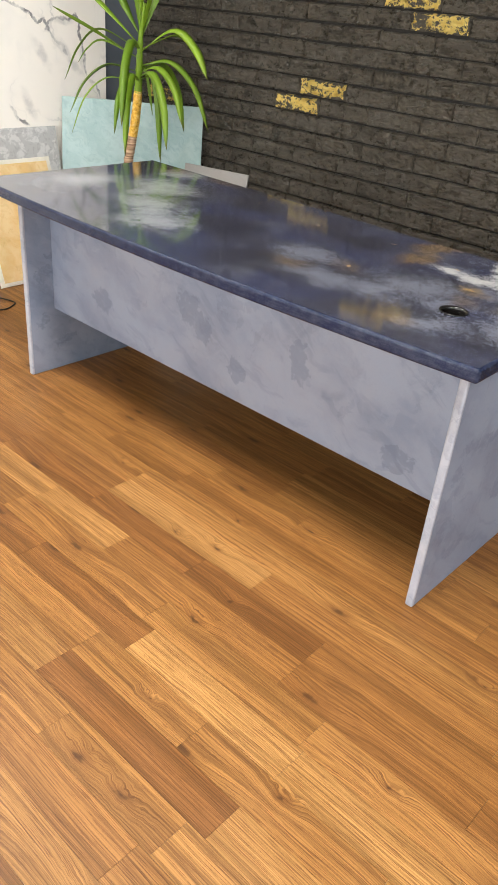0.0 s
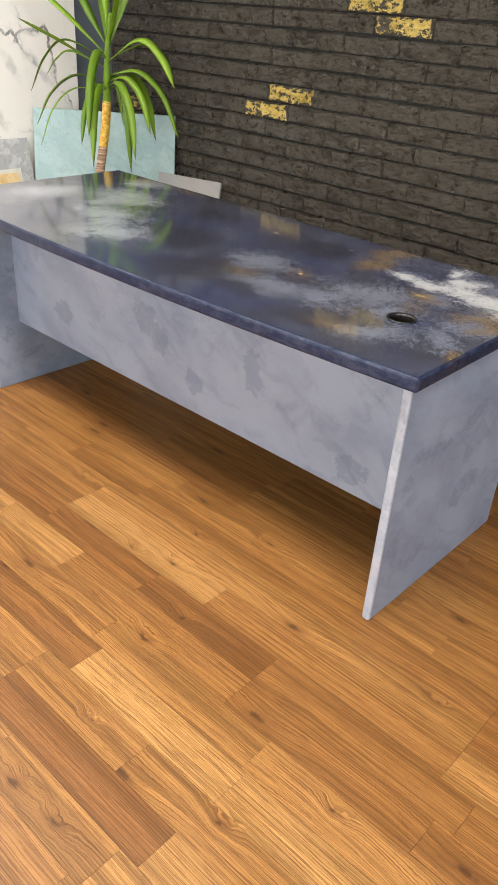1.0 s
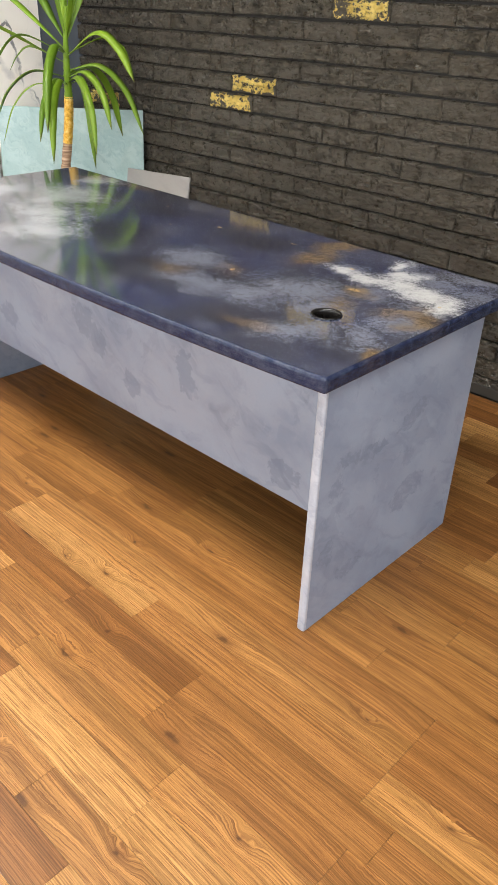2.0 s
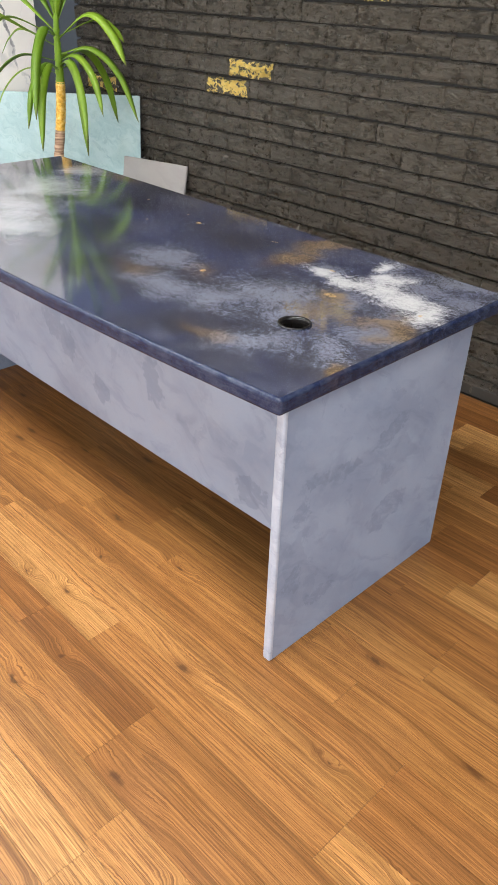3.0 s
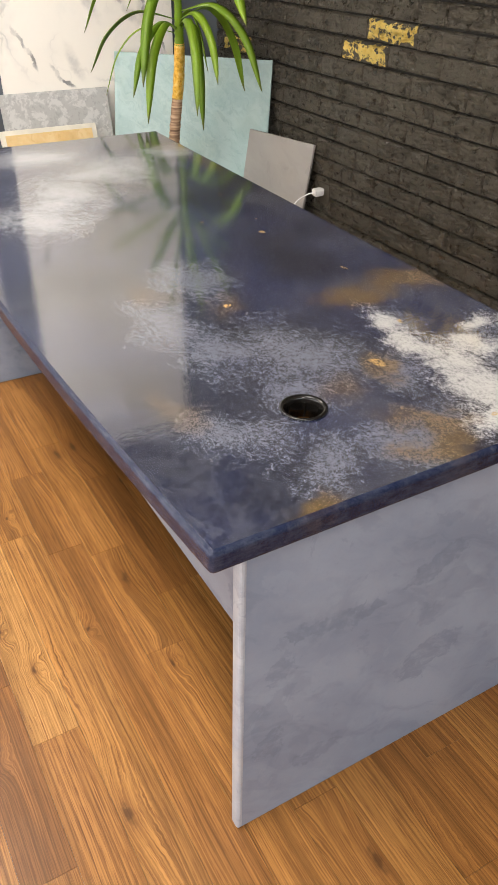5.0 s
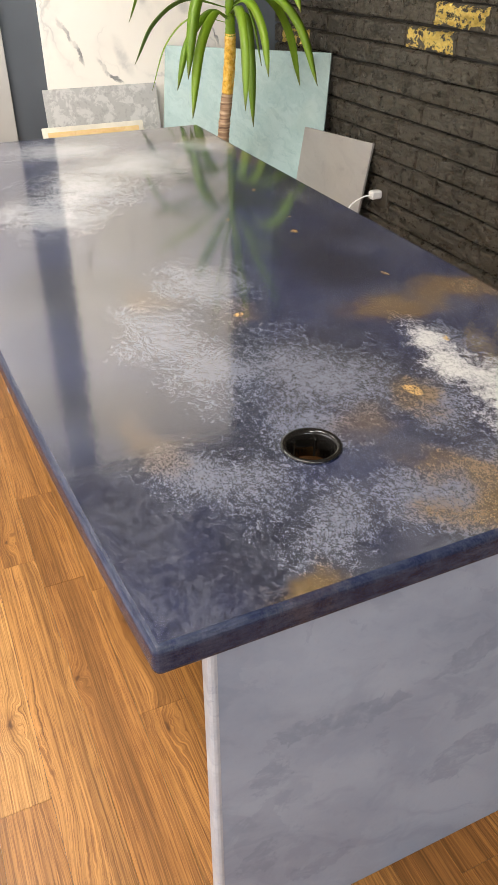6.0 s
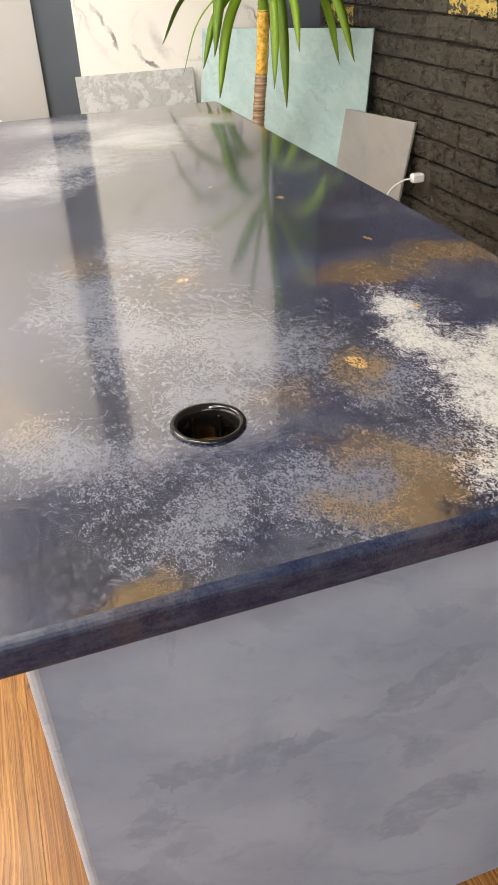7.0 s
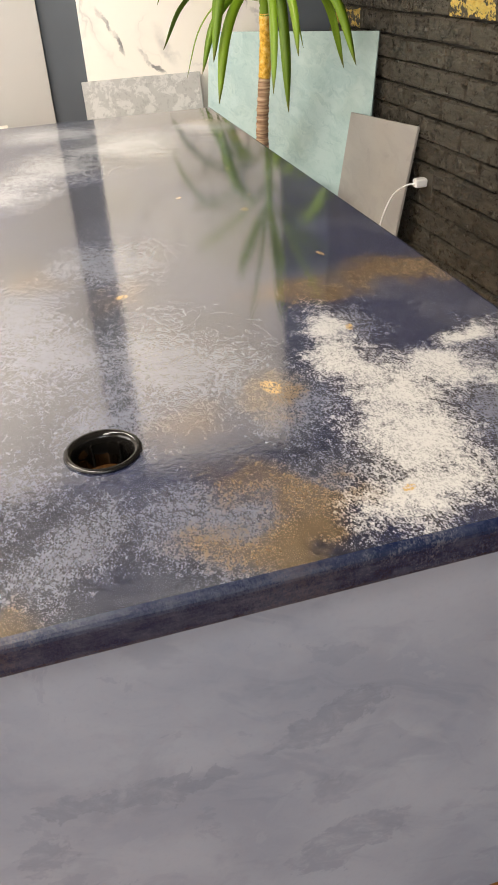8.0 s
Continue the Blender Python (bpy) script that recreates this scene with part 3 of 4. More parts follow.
def wall_with_window(name, axis, at, low, high, w0, w1, z0, z1, label):
    """A plain wall 0.2 thick with one wide opening through it."""
    ob = tagged(new(name), label, "wall", kind="structure")

    def slab(a0, a1, b0, b1):
        return box(a0, a1, at - 0.2, at, b0, b1) if axis == "y" else box(at, at + 0.2, a0, a1, b0, b1)

    for a0, a1, b0, b1 in ((low, w0, -0.006, HEIGHT), (w1, high, -0.006, HEIGHT), (w0, w1, -0.006, z0), (w0, w1, z1, HEIGHT)):
        part("wall_piece", slab(a0, a1, b0, b1), M_WALL, ob)
    return ob


wall_south = wall_with_window("wall_south", "y", FRONT, WEST, EAST + 0.2, -2.85, 1.65, 0.3, 2.55, "plain off-white wall with a wide shop window")
wall_east = wall_with_window("wall_east", "x", EAST, FRONT, BACK + 0.014, -3.65, 0.85, 0.3, 2.55, "plain off-white wall with a wide side window")


def shop_window(name, axis, at, w0, w1, z0, z1, bays):
    ob = tagged(new(name), "wide shop window with dark metal frame", "window", kind="structure")
    step = (w1 - w0) / bays

    def slab(a0, a1, b0, b1, deep):
        return box(a0, a1, at - deep, at + deep, b0, b1) if axis == "y" else box(at - deep, at + deep, a0, a1, b0, b1)

    for a0, a1, b0, b1 in [(w0, w1, z0, z0 + 0.06), (w0, w1, z1 - 0.06, z1)] + [(w0 + k * step - (0.03 if k else 0), w0 + k * step + 0.03 + (0.03 if not k else 0), z0 + 0.06, z1 - 0.06) for k in range(bays)] + [(w1 - 0.06, w1, z0 + 0.06, z1 - 0.06)]:
        part("window_frame", slab(a0, a1, b0, b1, 0.03), M_FRAME, ob)
    for k in range(bays):
        pane = part("pane", slab(w0 + k * step + 0.06, w0 + (k + 1) * step - 0.06, z0 + 0.06, z1 - 0.06, 0.004), M_GLASS, ob)
        pane.visible_shadow = False
    return ob


shop_window("window_1", "y", FRONT - 0.12, -2.85, 1.65, 0.3, 2.55, 3)
shop_window("window_2", "x", EAST + 0.12, -3.65, 0.85, 0.3, 2.55, 3)
tagged(part("baseboard", box(-2.2, EAST, BACK - 0.012, BACK + 0.012, 0.0, 0.045, 0.003), M_SKIRT), "low dark skirting strip along the brick wall", "skirting", kind="structure")


# ---- assumed ceiling lamps, out of view ----
# Fixtures made up to go with the added overhead light; their diffusers glow.
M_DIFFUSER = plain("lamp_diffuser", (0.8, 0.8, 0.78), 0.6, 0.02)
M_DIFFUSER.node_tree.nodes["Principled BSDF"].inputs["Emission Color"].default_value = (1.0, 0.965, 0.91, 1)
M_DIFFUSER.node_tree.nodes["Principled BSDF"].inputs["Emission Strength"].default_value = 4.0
for lx, ly in ASSUMED_LAMPS:
    lamp = tagged(new("assumed_ceiling_light"), "assumed unseen ceiling light, flat white rectangle, switched on", "ceiling light", "ceiling lights")
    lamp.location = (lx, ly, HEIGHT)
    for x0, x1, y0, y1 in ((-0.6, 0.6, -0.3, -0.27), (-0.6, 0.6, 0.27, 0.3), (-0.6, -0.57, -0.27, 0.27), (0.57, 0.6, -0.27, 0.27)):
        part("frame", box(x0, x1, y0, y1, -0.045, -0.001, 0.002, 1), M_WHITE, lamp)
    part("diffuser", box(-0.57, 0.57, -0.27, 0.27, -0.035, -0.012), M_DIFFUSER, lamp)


# ---- the desk ----
TOP, EDGE = 0.75, 0.036
desk = thing("desk", "office desk with blue-grey plaster body and glossy cosmic navy top", "desk", at=(-0.9, 0.33, 0.0))


def under(ob, parent):
    """Keeps a part where it stands while its thing carries it."""
    ob.parent = parent
    ob.matrix_parent_inverse = Matrix.Translation(-parent.location)
    return ob


def desk_top(x0, x1, y0, bow, y1, hx, hy, hr):
    """A slab with a gently bowed front, a round hole through it and softly rounded edges."""
    bm = bmesh.new()
    arc = [math.pi * k / 20 for k in range(21)]
    ring = [bm.verts.new((hx + hr * math.cos(a), hy + hr * math.sin(a), TOP)) for a in arc]
    ring += [bm.verts.new((hx + hr * math.cos(a + math.pi), hy + hr * math.sin(a + math.pi), TOP)) for a in arc[1:-1]]
    west, east = bm.verts.new((x0, hy, TOP)), bm.verts.new((x1, hy, TOP))
    nw, ne = bm.verts.new((x0, y1 + 0.020, TOP)), bm.verts.new((x1, y1 - 0.008, TOP))
    front = [bm.verts.new((x0 + (x1 - x0) * k / 40, y0 - bow * (1 - (k / 20 - 1) ** 2), TOP)) for k in range(41)]
    bm.faces.new([east, ne, nw, west, *reversed(ring[:21])])
    bm.faces.new([west, *front, east, ring[0], *reversed(ring[20:])])
    made = bmesh.ops.extrude_face_region(bm, geom=bm.faces[:])
    for v in made["geom"]:
        if isinstance(v, bmesh.types.BMVert):
            v.co.z -= EDGE
    bmesh.ops.recalc_face_normals(bm, faces=bm.faces)
    rim = [e for e in bm.edges if len(e.link_faces) == 2 and e.calc_face_angle() > 0.5 and all(math.hypot(v.co.x - hx, v.co.y - hy) > hr * 1.3 for v in e.verts)]
    bmesh.ops.bevel(bm, geom=rim, offset=0.008, segments=4, affect="EDGES", profile=0.5)
    return bm


HOLE = (-0.175, 0.202)
top = under(part("tabletop", desk_top(-1.98, 0.047, -0.074, 0.038, 0.738, *HOLE, 0.032), M_TOP, None, "glossy navy top with bowed front, white, ochre and black clouds"), desk)
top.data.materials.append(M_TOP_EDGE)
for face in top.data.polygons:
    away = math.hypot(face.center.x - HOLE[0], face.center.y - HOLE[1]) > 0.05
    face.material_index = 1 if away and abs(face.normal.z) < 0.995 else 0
for x0 in (-0.024, -1.838):
    under(part("side_panel", box(x0 + 0.002, x0 + 0.024, 0.0, 0.666, 0.0, TOP - EDGE, 0.003, 2), M_PLASTER, None, "blue-grey trowelled plaster side panel"), desk)
    under(part("edge_band", box(x0 + 0.001, x0 + 0.025, -0.007, 0.006, 0.0, TOP - EDGE - 0.001, 0.006, 3), M_EDGE, None, "pale brushed front edge"), desk)
under(part("modesty_panel", box(-1.814, -0.024, 0.112, 0.132, 0.262, TOP - EDGE, 0.001, 1), M_PLASTER, None, "pale blue-grey trowelled plaster front panel"), desk)
grommet = under(part("cable_grommet", lathe([(0.031, -0.034), (0.031, 0.0), (0.0372, 0.0005), (0.0382, 0.0016), (0.0368, 0.0034), (0.034, 0.0038), (0.031, 0.0022), (0.0292, -0.002), (0.0288, -0.034), (0.031, -0.034)], 40, (*HOLE, TOP)), M_BLACK, None, "glossy black plastic cable grommet", True), desk)


for k in range(6):
    a = 2 * math.pi * (k + 0.35) / 6
    rib = part("inner_tab", box(-0.0022, 0.0022, -0.0016, 0.0016, -0.033, -0.006, 0.0008, 1), M_BLACK, grommet)
    rib.matrix_basis = Matrix.Translation((HOLE[0] + 0.0283 * math.cos(a), HOLE[1] + 0.0283 * math.sin(a), TOP)) @ Matrix.Rotation(a, 4, "Z")


# ---- leaning sample boards ----
def leaning_board(name, label, left, right, lean, material, thick=0.012, edge=None):
    """A board on the floor whose top edge runs from left to right; lean is how far its foot stands out."""
    left, right = Vector(left), Vector(right)
    along = (right - left)
    along.z = 0
    width = along.length
    along.normalize()
    out = Vector((along.y, -along.x, 0))
    h = (left.z + right.z) / 2
    slope = Vector((-out.x * lean, -out.y * lean, h)).normalized()
    normal = along.cross(slope).normalized()
    foot = left + out * lean
    foot.z = 0.0
    m = Matrix(((along.x, normal.x, slope.x, foot.x), (along.y, normal.y, slope.y, foot.y), (along.z, normal.z, slope.z, foot.z), (0, 0, 0, 1)))
    tall = math.hypot(h, lean)
    place = m @ Matrix.Translation((0, 0, abs(normal.z) * thick * 0.5))
    if edge:
        ob = part(name, box(0, width, -thick / 2, thick / 2, 0.0, tall, 0.0015, 1), edge)
        ob.matrix_world = place
        part("plaster_face", box(0.022, width - 0.022, thick / 2 - 0.001, thick / 2 + 0.002, 0.02, tall - 0.02, 0.0008, 1), material, ob, "honey yellow plaster face")
        return tagged(ob, label, "sample board", "leaning sample boards")
    bm = box(0, width, -thick / 2, thick / 2, 0.0, tall, 0.0015, 1)
    ob = part(name, bm, material)
    ob.matrix_world = place
    return tagged(ob, label, "sample board", "leaning sample boards")


leaning_board("sample_board", "pale teal plaster sample board leaning across the corner", (-3.025, 1.022, 0.866), (-2.50, 1.555, 0.862), 0.16, M_TEAL)
leaning_board("sample_board", "warm grey plaster sample board leaning on the brick wall", (-2.60, 1.44, 0.578), (-2.135, 1.555, 0.592), 0.12, M_GREYB)
leaning_board("sample_board", "grey speckled plaster sample board leaning on marble panel", (-3.02, 0.463, 0.72), (-3.02, 0.965, 0.72), 0.14, M_SPECK)
leaning_board("sample_board", "honey yellow plaster sample board with cream edge on floor", (-2.95, 0.425, 0.583), (-2.95, 0.869, 0.583), 0.19, M_TAN, edge=M_CREAM)
leaning_board("sample_board", "plain white sample board leaning beside slate wall strip", (-2.93, -0.35, 0.60), (-2.93, 0.138, 0.60), 0.17, M_CREAM)


# ---- the yucca ----
STEM = Vector((-2.507, 1.10, 0.0))
RIGHT, AWAY = Vector((0.634, 0.773, 0)), Vector((-0.773, 0.634, 0))
yucca = thing("yucca_plant", "tall yucca with arching green leaves and gold-wrapped stem in pot", "plant", at=STEM)
under(part("pot", lathe([(0.0, 0.0), (0.115, 0.0), (0.125, 0.02), (0.15, 0.30), (0.158, 0.31), (0.158, 0.33), (0.148, 0.33), (0.14, 0.29), (0.0, 0.285)], 36, STEM), M_POT, None, "plain dark plant pot"), yucca)
under(part("soil", lathe([(0.0, 0.292), (0.08, 0.296), (0.1405, 0.290)], 24, STEM), M_SOIL, None, "dark potting soil"), yucca)


def stem_at(z):
    """The stem sways a little on its way up."""
    return STEM + RIGHT * (0.008 * math.sin(z * 9.0)) + Vector((0.20, -0.03, 0)) * (max(z, 0.45) - 0.94) + Vector((0, 0, z))


def stem_piece(z0, z1, r0, r1, rough):
    pts, sizes, steps = [], [], int((z1 - z0) / 0.007)
    for k in range(steps + 1):
        z = z0 + (z1 - z0) * k / steps
        pts.append(stem_at(z))
        sizes.append((r0 + (r1 - r0) * k / steps) * (1 + rough * (random.random() - 0.5)))
    return tube(pts, sizes, 14)


under(part("trunk", stem_piece(0.27, 0.745, 0.027, 0.022, 0.16), M_BARK, None, "ringed brown bark", True), yucca)
under(part("trunk_wrap", stem_piece(0.74, 0.955, 0.0235, 0.021, 0.10), M_GOLDLEAF, None, "crinkled gold leaf round the upper stem", True), yucca)
under(part("crown_stem", stem_piece(0.94, 1.33, 0.020, 0.008, 0.2), M_LEAF, None, "green leafy stem top", True), yucca)


def strap_leaf(turn, z0, knee, peak, reach, end, width):
    """A long strap leaf that leaves the stem, passes its knee and bends down (or goes on up) to its tip."""
    root = stem_at(z0)
    d = RIGHT * math.cos(radians(turn)) + AWAY * math.sin(radians(turn))
    side = Vector((-d.y, d.x, 0))
    base = Vector((root.x, root.y, 0))
    bends = [root + d * 0.008, base + d * knee + Vector((0, 0, peak))]
    if end < peak:
        bends.append(base + d * (knee + 0.62 * (reach - knee)) + Vector((0, 0, peak - 0.36 * (peak - end))))
    line = curve_points(bends + [base + d * reach + Vector((0, 0, end))], 10)
    bm = bmesh.new()
    uv = bm.loops.layers.uv.new()
    steps, rows = len(line) - 1, []
    twist = random.choice((-1, 1)) * random.uniform(0.35, 0.95)
    for k, centre in enumerate(line):
        t = k / steps
        w = 0.50 * width * (0.25 + 0.75 * min(1, t * 2.6)) * (1 - max(0, (t - 0.70) / 0.30) ** 2.0) + 0.0006
        along = (line[min(k + 1, steps)] - line[max(k - 1, 0)]).normalized()
        turned = twist * min(1.0, t * 2.2)
        face = along.cross(side)
        across = (side * math.cos(turned) + face * math.sin(turned)).normalized()
        fold = along.cross(across) * (0.25 * w)
        centre = centre + side * 0.012 * math.sin(t * 3) * twist
        rows.append([bm.verts.new(centre - across * w - fold), bm.verts.new(centre + fold), bm.verts.new(centre + across * w - fold)])
    for k in range(steps):
        for n in range(2):
            f = bm.faces.new((rows[k][n], rows[k][n + 1], rows[k + 1][n + 1], rows[k + 1][n]))
            f.smooth = True
            for loop, (u, v) in zip(f.loops, ((n / 2, k / steps), ((n + 1) / 2, k / steps), ((n + 1) / 2, (k + 1) / steps), (n / 2, (k + 1) / steps))):
                loop[uv].uv = (u, v)
    ob = under(part("leaf", bm, M_LEAF), yucca)
    solid = ob.modifiers.new("thickness", "SOLIDIFY")
    solid.thickness = 0.0012


# turn, height on the stem, knee's distance and height, tip's distance and height, width
RIGHT_LEAVES = [(-33, 1.13, 0.178, 1.235, 0.371, 1.044, 0.038), (35, 1.14, 0.20, 1.205, 0.347, 1.106, 0.022), (-3, 1.07, 0.15, 1.095, 0.349, 0.789, 0.036), (40, 1.05, 0.145, 1.075, 0.31, 0.752, 0.034), (-46, 1.04, 0.12, 1.07, 0.29, 0.84, 0.030), (70, 1.05, 0.10, 1.06, 0.22, 0.82, 0.030)]
FRONT_LEAVES = [(-64, 1.02, 0.12, 1.045, 0.295, 0.733, 0.038), (-32, 1.01, 0.08, 1.02, 0.13, 0.638, 0.036), (-108, 1.14, 0.10, 1.175, 0.27, 0.83, 0.040), (-102, 1.00, 0.11, 1.03, 0.30, 0.70, 0.034), (-110, 1.01, 0.11, 1.035, 0.326, 0.797, 0.026)]
LEFT_LEAVES = [(-177, 0.99, 0.15, 1.005, 0.327, 0.741, 0.012), (-150, 1.04, 0.17, 1.07, 0.37, 0.86, 0.030), (-157, 1.14, 0.20, 1.215, 0.373, 0.998, 0.018), (136, 1.10, 0.25, 1.155, 0.431, 1.036, 0.016), (172, 1.10, 0.22, 1.207, 0.405, 1.284, 0.022)]
UPPER_LEAVES = [(162, 1.16, 0.21, 1.33, 0.46, 1.50, 0.036), (150, 1.20, 0.12, 1.36, 0.26, 1.60, 0.036), (240, 1.22, 0.05, 1.42, 0.13, 1.72, 0.034), (20, 1.20, 0.09, 1.39, 0.22, 1.66, 0.038), (-60, 1.22, 0.10, 1.42, 0.24, 1.62, 0.034), (60, 1.20, 0.14, 1.36, 0.34, 1.50, 0.032), (100, 1.22, 0.10, 1.40, 0.26, 1.62, 0.034)]
for row in RIGHT_LEAVES + FRONT_LEAVES + LEFT_LEAVES + UPPER_LEAVES:
    strap_leaf(*row)


# ---- small things ----
socket = thing("wall_socket", "wall socket painted dark like the brick wall", "socket", at=(-2.06, BACK, 0.40))
under(part("plate", box(-2.10, -2.02, BACK - 0.014, BACK + 0.004, 0.36, 0.445, 0.003), M_SOCKET, None), socket)
plug = thing("phone_charger", "white plug charger in the wall socket with cable", "charger", at=(-2.06, BACK - 0.04, 0.405))
under(part("plug_body", box(-2.083, -2.048, BACK - 0.062, BACK - 0.0145, 0.393, 0.425, 0.008, 3), M_WHITE, None, "rounded white plastic plug"), plug)
under(part("plug_cable", tube(curve_points([(-2.066, BACK - 0.06, 0.407), (-2.075, BACK - 0.09, 0.402), (-2.11, BACK - 0.125, 0.36), (-2.15, BACK - 0.145, 0.26), (-2.18, BACK - 0.16, 0.12), (-2.19, BACK - 0.19, 0.004), (-2.10, BACK - 0.28, 0.0035)], 10), 0.003, 8), M_WHITE, None, "thin white cable"), plug)
loop = [(-2.75, 0.20, 0.004), (-2.66, 0.33, 0.004), (-2.56, 0.37, 0.004), (-2.52, 0.34, 0.004), (-2.50, 0.27, 0.004), (-2.58, 0.18, 0.004), (-2.72, 0.10, 0.004)]
tagged(part("floor_cable", tube(curve_points(loop, 10), 0.0035, 8), M_CABLE_BLACK), "thin black cable looped on the laminate floor", "cable")


# ---- brick courses ----
PITCH, COURSE, JOINT = 0.2785, 0.0775, 0.0085
ROW0, PERP0 = 0.972, -2.010


def brick_mesh(seed, material):
    """A rough-faced brick: uneven outline, narrow worn edges and a lumpy face."""
    rng = random.Random(seed)
    w, h = PITCH - 0.0012, COURSE - JOINT
    xs = [-w / 2, -w / 2 + 0.006, -w * 0.2, w * 0.15, w / 2 - 0.006, w / 2]
    zs = [-h / 2, -h / 2 + 0.0025, rng.uniform(-0.008, 0.008), h / 2 - 0.007, h / 2]
    bm = bmesh.new()
    grid = []
    for j, z in enumerate(zs):
        line = []
        for i, x in enumerate(xs):
            rim = i in (0, 5) or j in (0, 4)
            y = (-0.0045 if 0 < j < 4 else (0.0 if j == 4 else -0.006)) + rng.uniform(-0.0014, 0.0014) if rim else -0.0108 + rng.uniform(-0.0018, 0.0018)
            if not rim and rng.random() < 0.08:
                y += 0.004
            line.append(bm.verts.new((x + rng.uniform(-0.0013, 0.0013), y, z + rng.uniform(-0.0013, 0.0013))))
        grid.append(line)
    for j in range(4):
        for i in range(5):
            bm.faces.new((grid[j][i], grid[j][i + 1], grid[j + 1][i + 1], grid[j + 1][i]))
    border = grid[0] + [grid[j][5] for j in range(1, 5)] + grid[4][-2::-1] + [grid[j][0] for j in range(3, 0, -1)]
    back = [bm.verts.new((v.co.x, 0.016, v.co.z)) for v in border]
    for k in range(len(border)):
        bm.faces.new((border[k], border[k - 1], back[k - 1], back[k]))
    return mesh_of(bm, material)


KINDS = [brick_mesh(n, M_BRICK) for n in range(8)]
GOLD_KINDS = [brick_mesh(40 + n, M_GOLD_BRICK) for n in range(3)]
GOLD_AT = {(0, 0), (1, 0), (5, 2), (6, 2), (-1, -4)}
rng = random.Random(5)
far_verts, far_faces = [], []
first_row, last_row = -math.floor((ROW0 - 0.04) / COURSE), math.floor((HEIGHT - ROW0 - 0.04) / COURSE)
for row in range(first_row, last_row + 1):
    shift = PERP0 if row % 2 == 0 else PERP0 + 0.146
    z = ROW0 + row * COURSE
    for col in range(-5, 34):
        x = shift + (col + 0.5) * PITCH
        if x + PITCH / 2 < WEST + 0.01 or x > EAST - 0.1:
            continue
        near = x < 0.2 and z < 1.62
        golden = (row, col) in GOLD_AT
        dx, dz, dy = rng.uniform(-0.0008, 0.0008), rng.uniform(-0.002, 0.002), rng.uniform(-0.0025, 0.0025)
        me = rng.choice(GOLD_KINDS if golden else KINDS)
        flip = rng.choice((-1, 1))
        if near:
            ob = new("brick", me)
            ob.parent = wall_north
            ob.matrix_basis = pose(x + dx, BACK + dy, z + dz, 0, 0, 0) @ Matrix.Diagonal((flip, 1, 1, 1))
        else:
            base = len(far_verts)
            far_verts += [(x + dx + v.co.x, BACK + dy + v.co.y, z + dz + v.co.z) for v in me.vertices]
            far_faces += [[base + k for k in f.vertices] for f in me.polygons]
me = bpy.data.meshes.new("far_bricks")
me.from_pydata(far_verts, [], far_faces)
me.materials.append(M_BRICK_REST)
far = new("brick_courses", me)
far.parent = wall_north
tagged(far, "black painted bricks further along the wall", kind="stuff")


# ---- floor strips ----
STRIP, LINE0 = 0.0965, -0.185
SHADES = {-6: ((9, 0.3),), -5: ((-0.62, 0.3), (9, 0.55)), -4: ((-0.6, 0.25), (0.03, 0.5), (9, 0.4)), -3: ((9, 0.45),), -2: ((-0.87, 0.4), (0.384, 0.35), (9, 0.25)), -1: ((-0.973, 0.5), (0.384, 0.6), (9, 0.25)), 0: ((-0.973, 0.35), (-0.346, 0.85), (0.384, 0.4), (9, 0.7)), 1: ((-0.08, 0.2), (9, 0.35)), 2: ((-0.74, 0.8), (-0.078, 0.4), (9, 0.3)), 3: ((-0.5, 0.5), (9, 0.62)), 4: ((-0.404, 0.25), (9, 0.9)), 5: ((-0.49, 0.55), (9, 0.6)), 6: ((-0.49, 0.8), (0.079, 0.18), (9, 0.85)), 7: ((0.03, 0.6), (9, 0.75))}
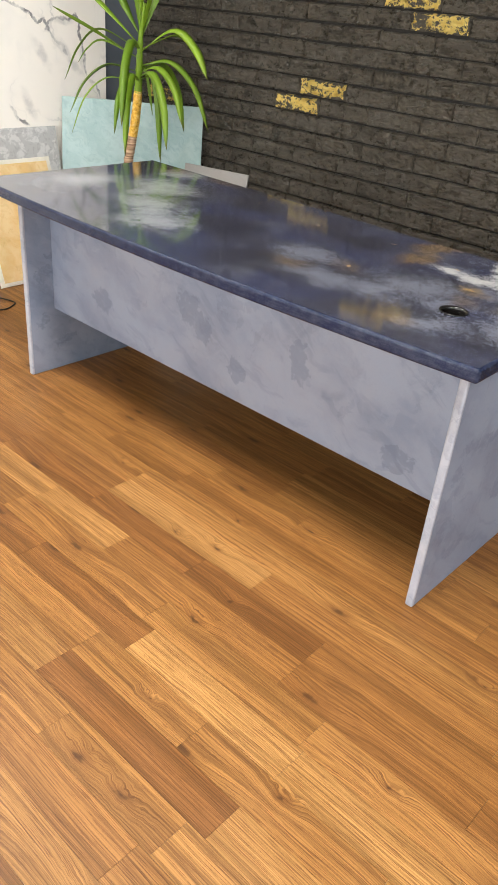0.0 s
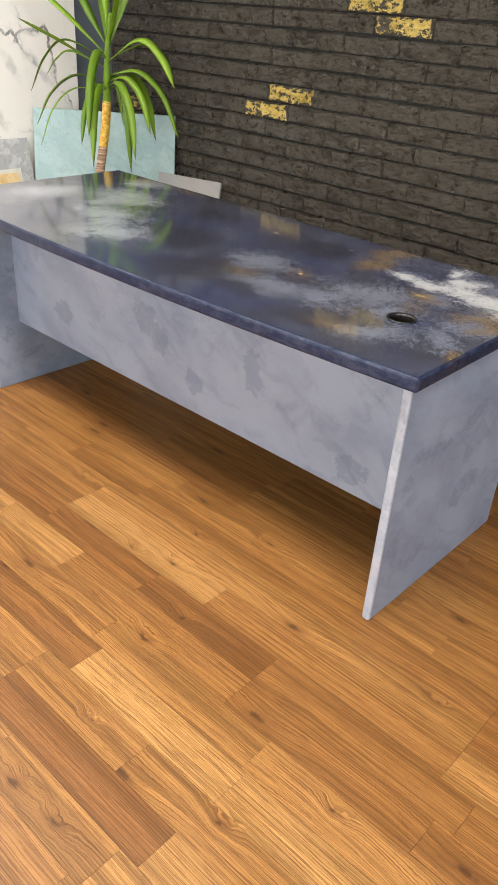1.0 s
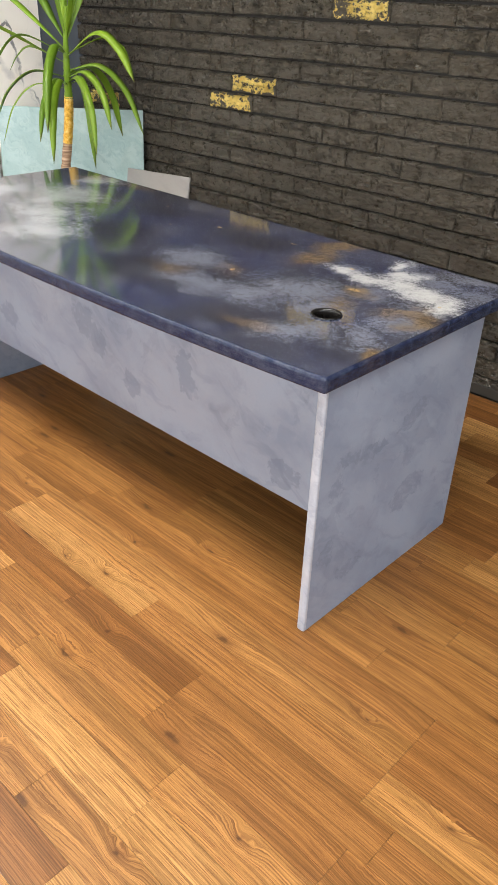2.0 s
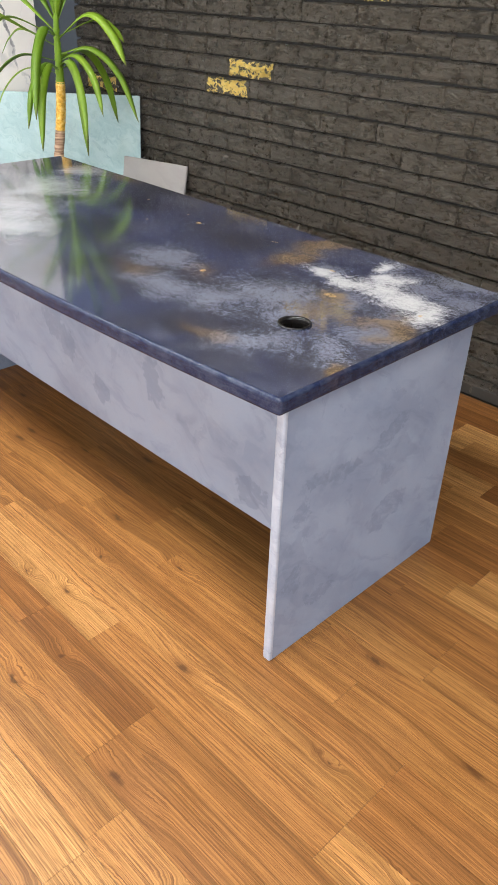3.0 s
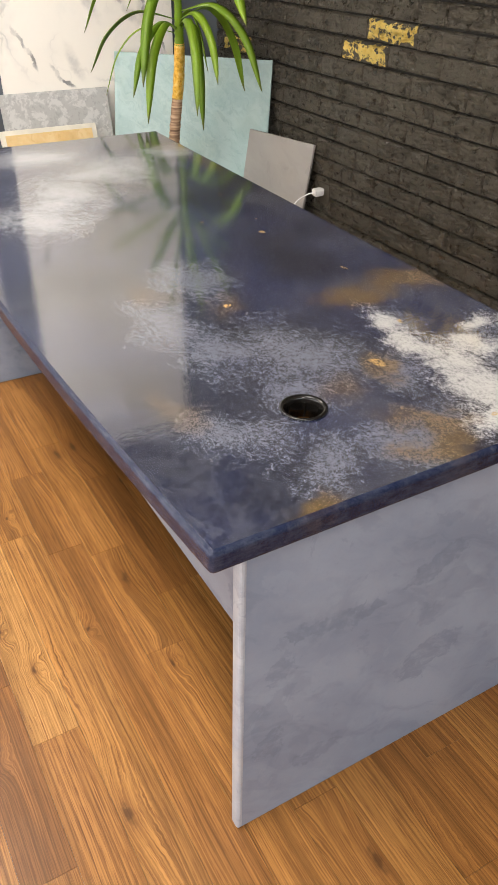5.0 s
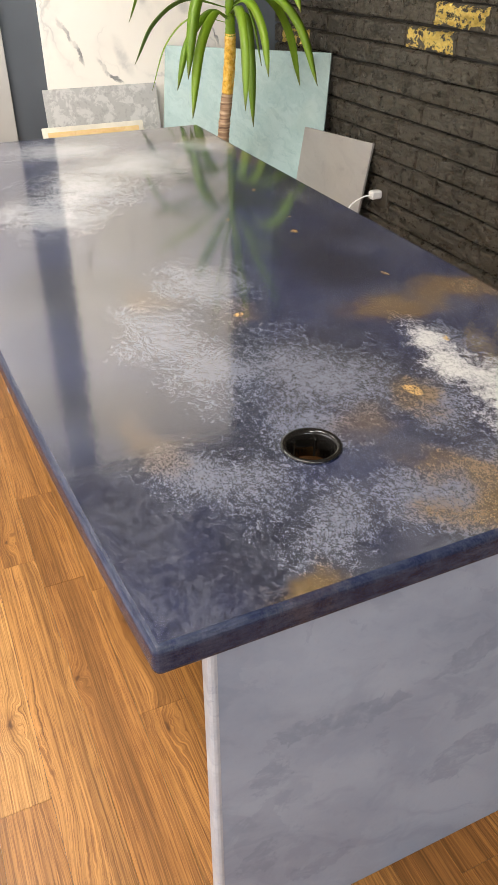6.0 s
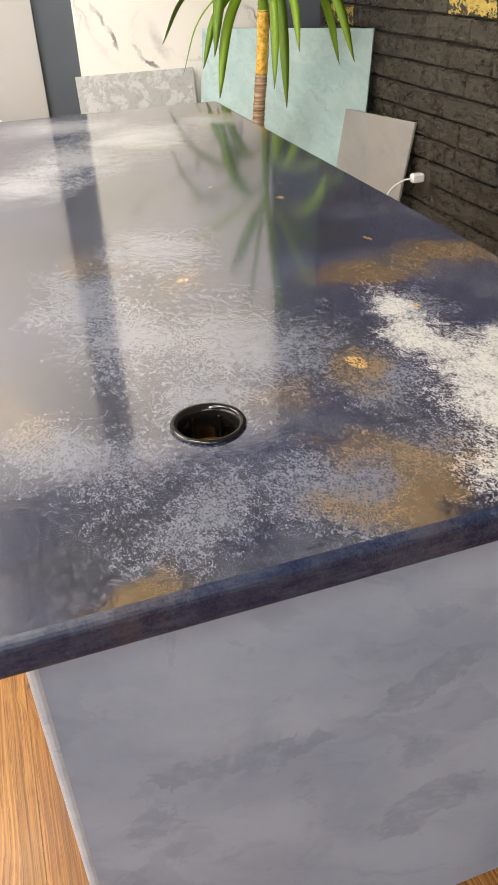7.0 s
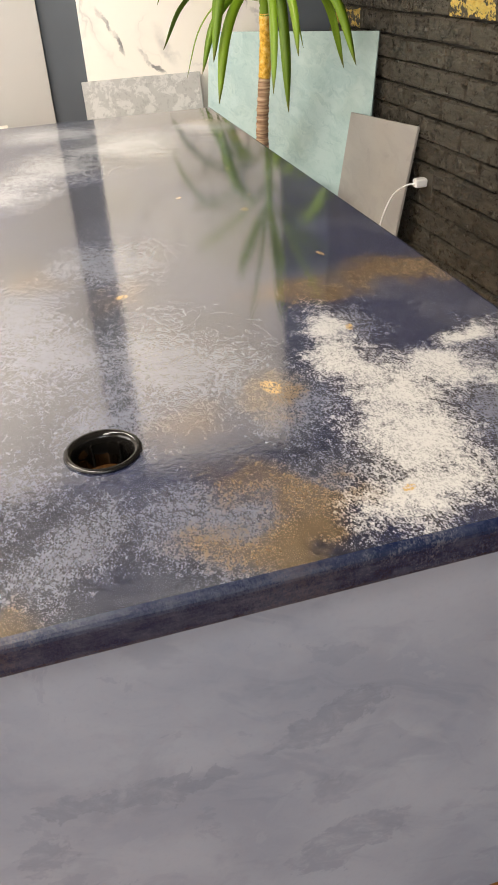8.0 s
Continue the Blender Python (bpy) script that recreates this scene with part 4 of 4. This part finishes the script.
KNOWN_JOINTS = {-1: (-0.973, 0.384), 0: (-0.973, -0.346, 0.384), -5: (-0.62, 0.28), 1: (-0.08,), 2: (-0.74, -0.078), 4: (-0.404,), 5: (-0.49,), 6: (0.079, -0.49), 7: (0.03,), -2: (-0.87, 0.384), -4: (-0.605, 0.02), -7: (0.059,), -6: (0.27,)}


def strip_mesh():
    bm = box(-0.5, 0.5, -0.5, 0.5, -0.006, 0.0)
    return mesh_of(bm, M_FLOOR)


UNIT = strip_mesh()
rng = random.Random(11)
rest_verts, rest_faces = [], []
corners = [(v.co.x, v.co.y, v.co.z) for v in UNIT.vertices]
faces = [list(f.vertices) for f in UNIT.polygons]
made = 0
for row in range(-18, 38):
    y1 = LINE0 - row * STRIP
    y0 = y1 - STRIP
    if y1 > BACK + 0.02 or y0 < FRONT:
        continue
    ends = list(KNOWN_JOINTS.get(row, (rng.uniform(-0.7, 0.3),)))
    while max(ends) < EAST:
        ends.append(max(ends) + rng.uniform(0.34, 0.66))
    while min(ends) > WEST:
        ends.append(min(ends) - rng.uniform(0.34, 0.66))
    ends.sort()
    for a, b in zip(ends, ends[1:]):
        a, b = max(a, WEST + 0.001), min(b, EAST - 0.001)
        if b - a < 0.02 or b < WEST - 0.1 or a > EAST + 0.1:
            continue
        x, y, sx, sy = (a + b) / 2, (y0 + y1) / 2, b - a - 0.0007, STRIP - 0.0006
        dz = rng.uniform(-0.0003, 0.0)
        if -2.9 < x < 1.3 and -1.35 < y < 1.0 and made < 300:
            made += 1
            ob = new("floor_strip", UNIT)
            ob.parent = sub
            ob.location, ob.scale = (x, y, dz), (sx, sy, 1)
            known = [tone for limit, tone in SHADES.get(row, ()) if x < limit]
            tone = 0.06 + 0.90 * (known[0] if known else rng.uniform(0.1, 0.8))
            ob.color = (tone, tone, tone, 1)
        else:
            base = len(rest_verts)
            rest_verts += [(x + cx * sx, y + cy * sy, cz + dz) for cx, cy, cz in corners]
            rest_faces += [[base + k for k in f] for f in faces]
me = bpy.data.meshes.new("rest")
me.from_pydata(rest_verts, [], rest_faces)
me.materials.append(M_FLOOR_REST)
rest = new("floor_strips_far", me)
rest.parent = sub
tagged(rest, "oak laminate strips further off", kind="stuff")
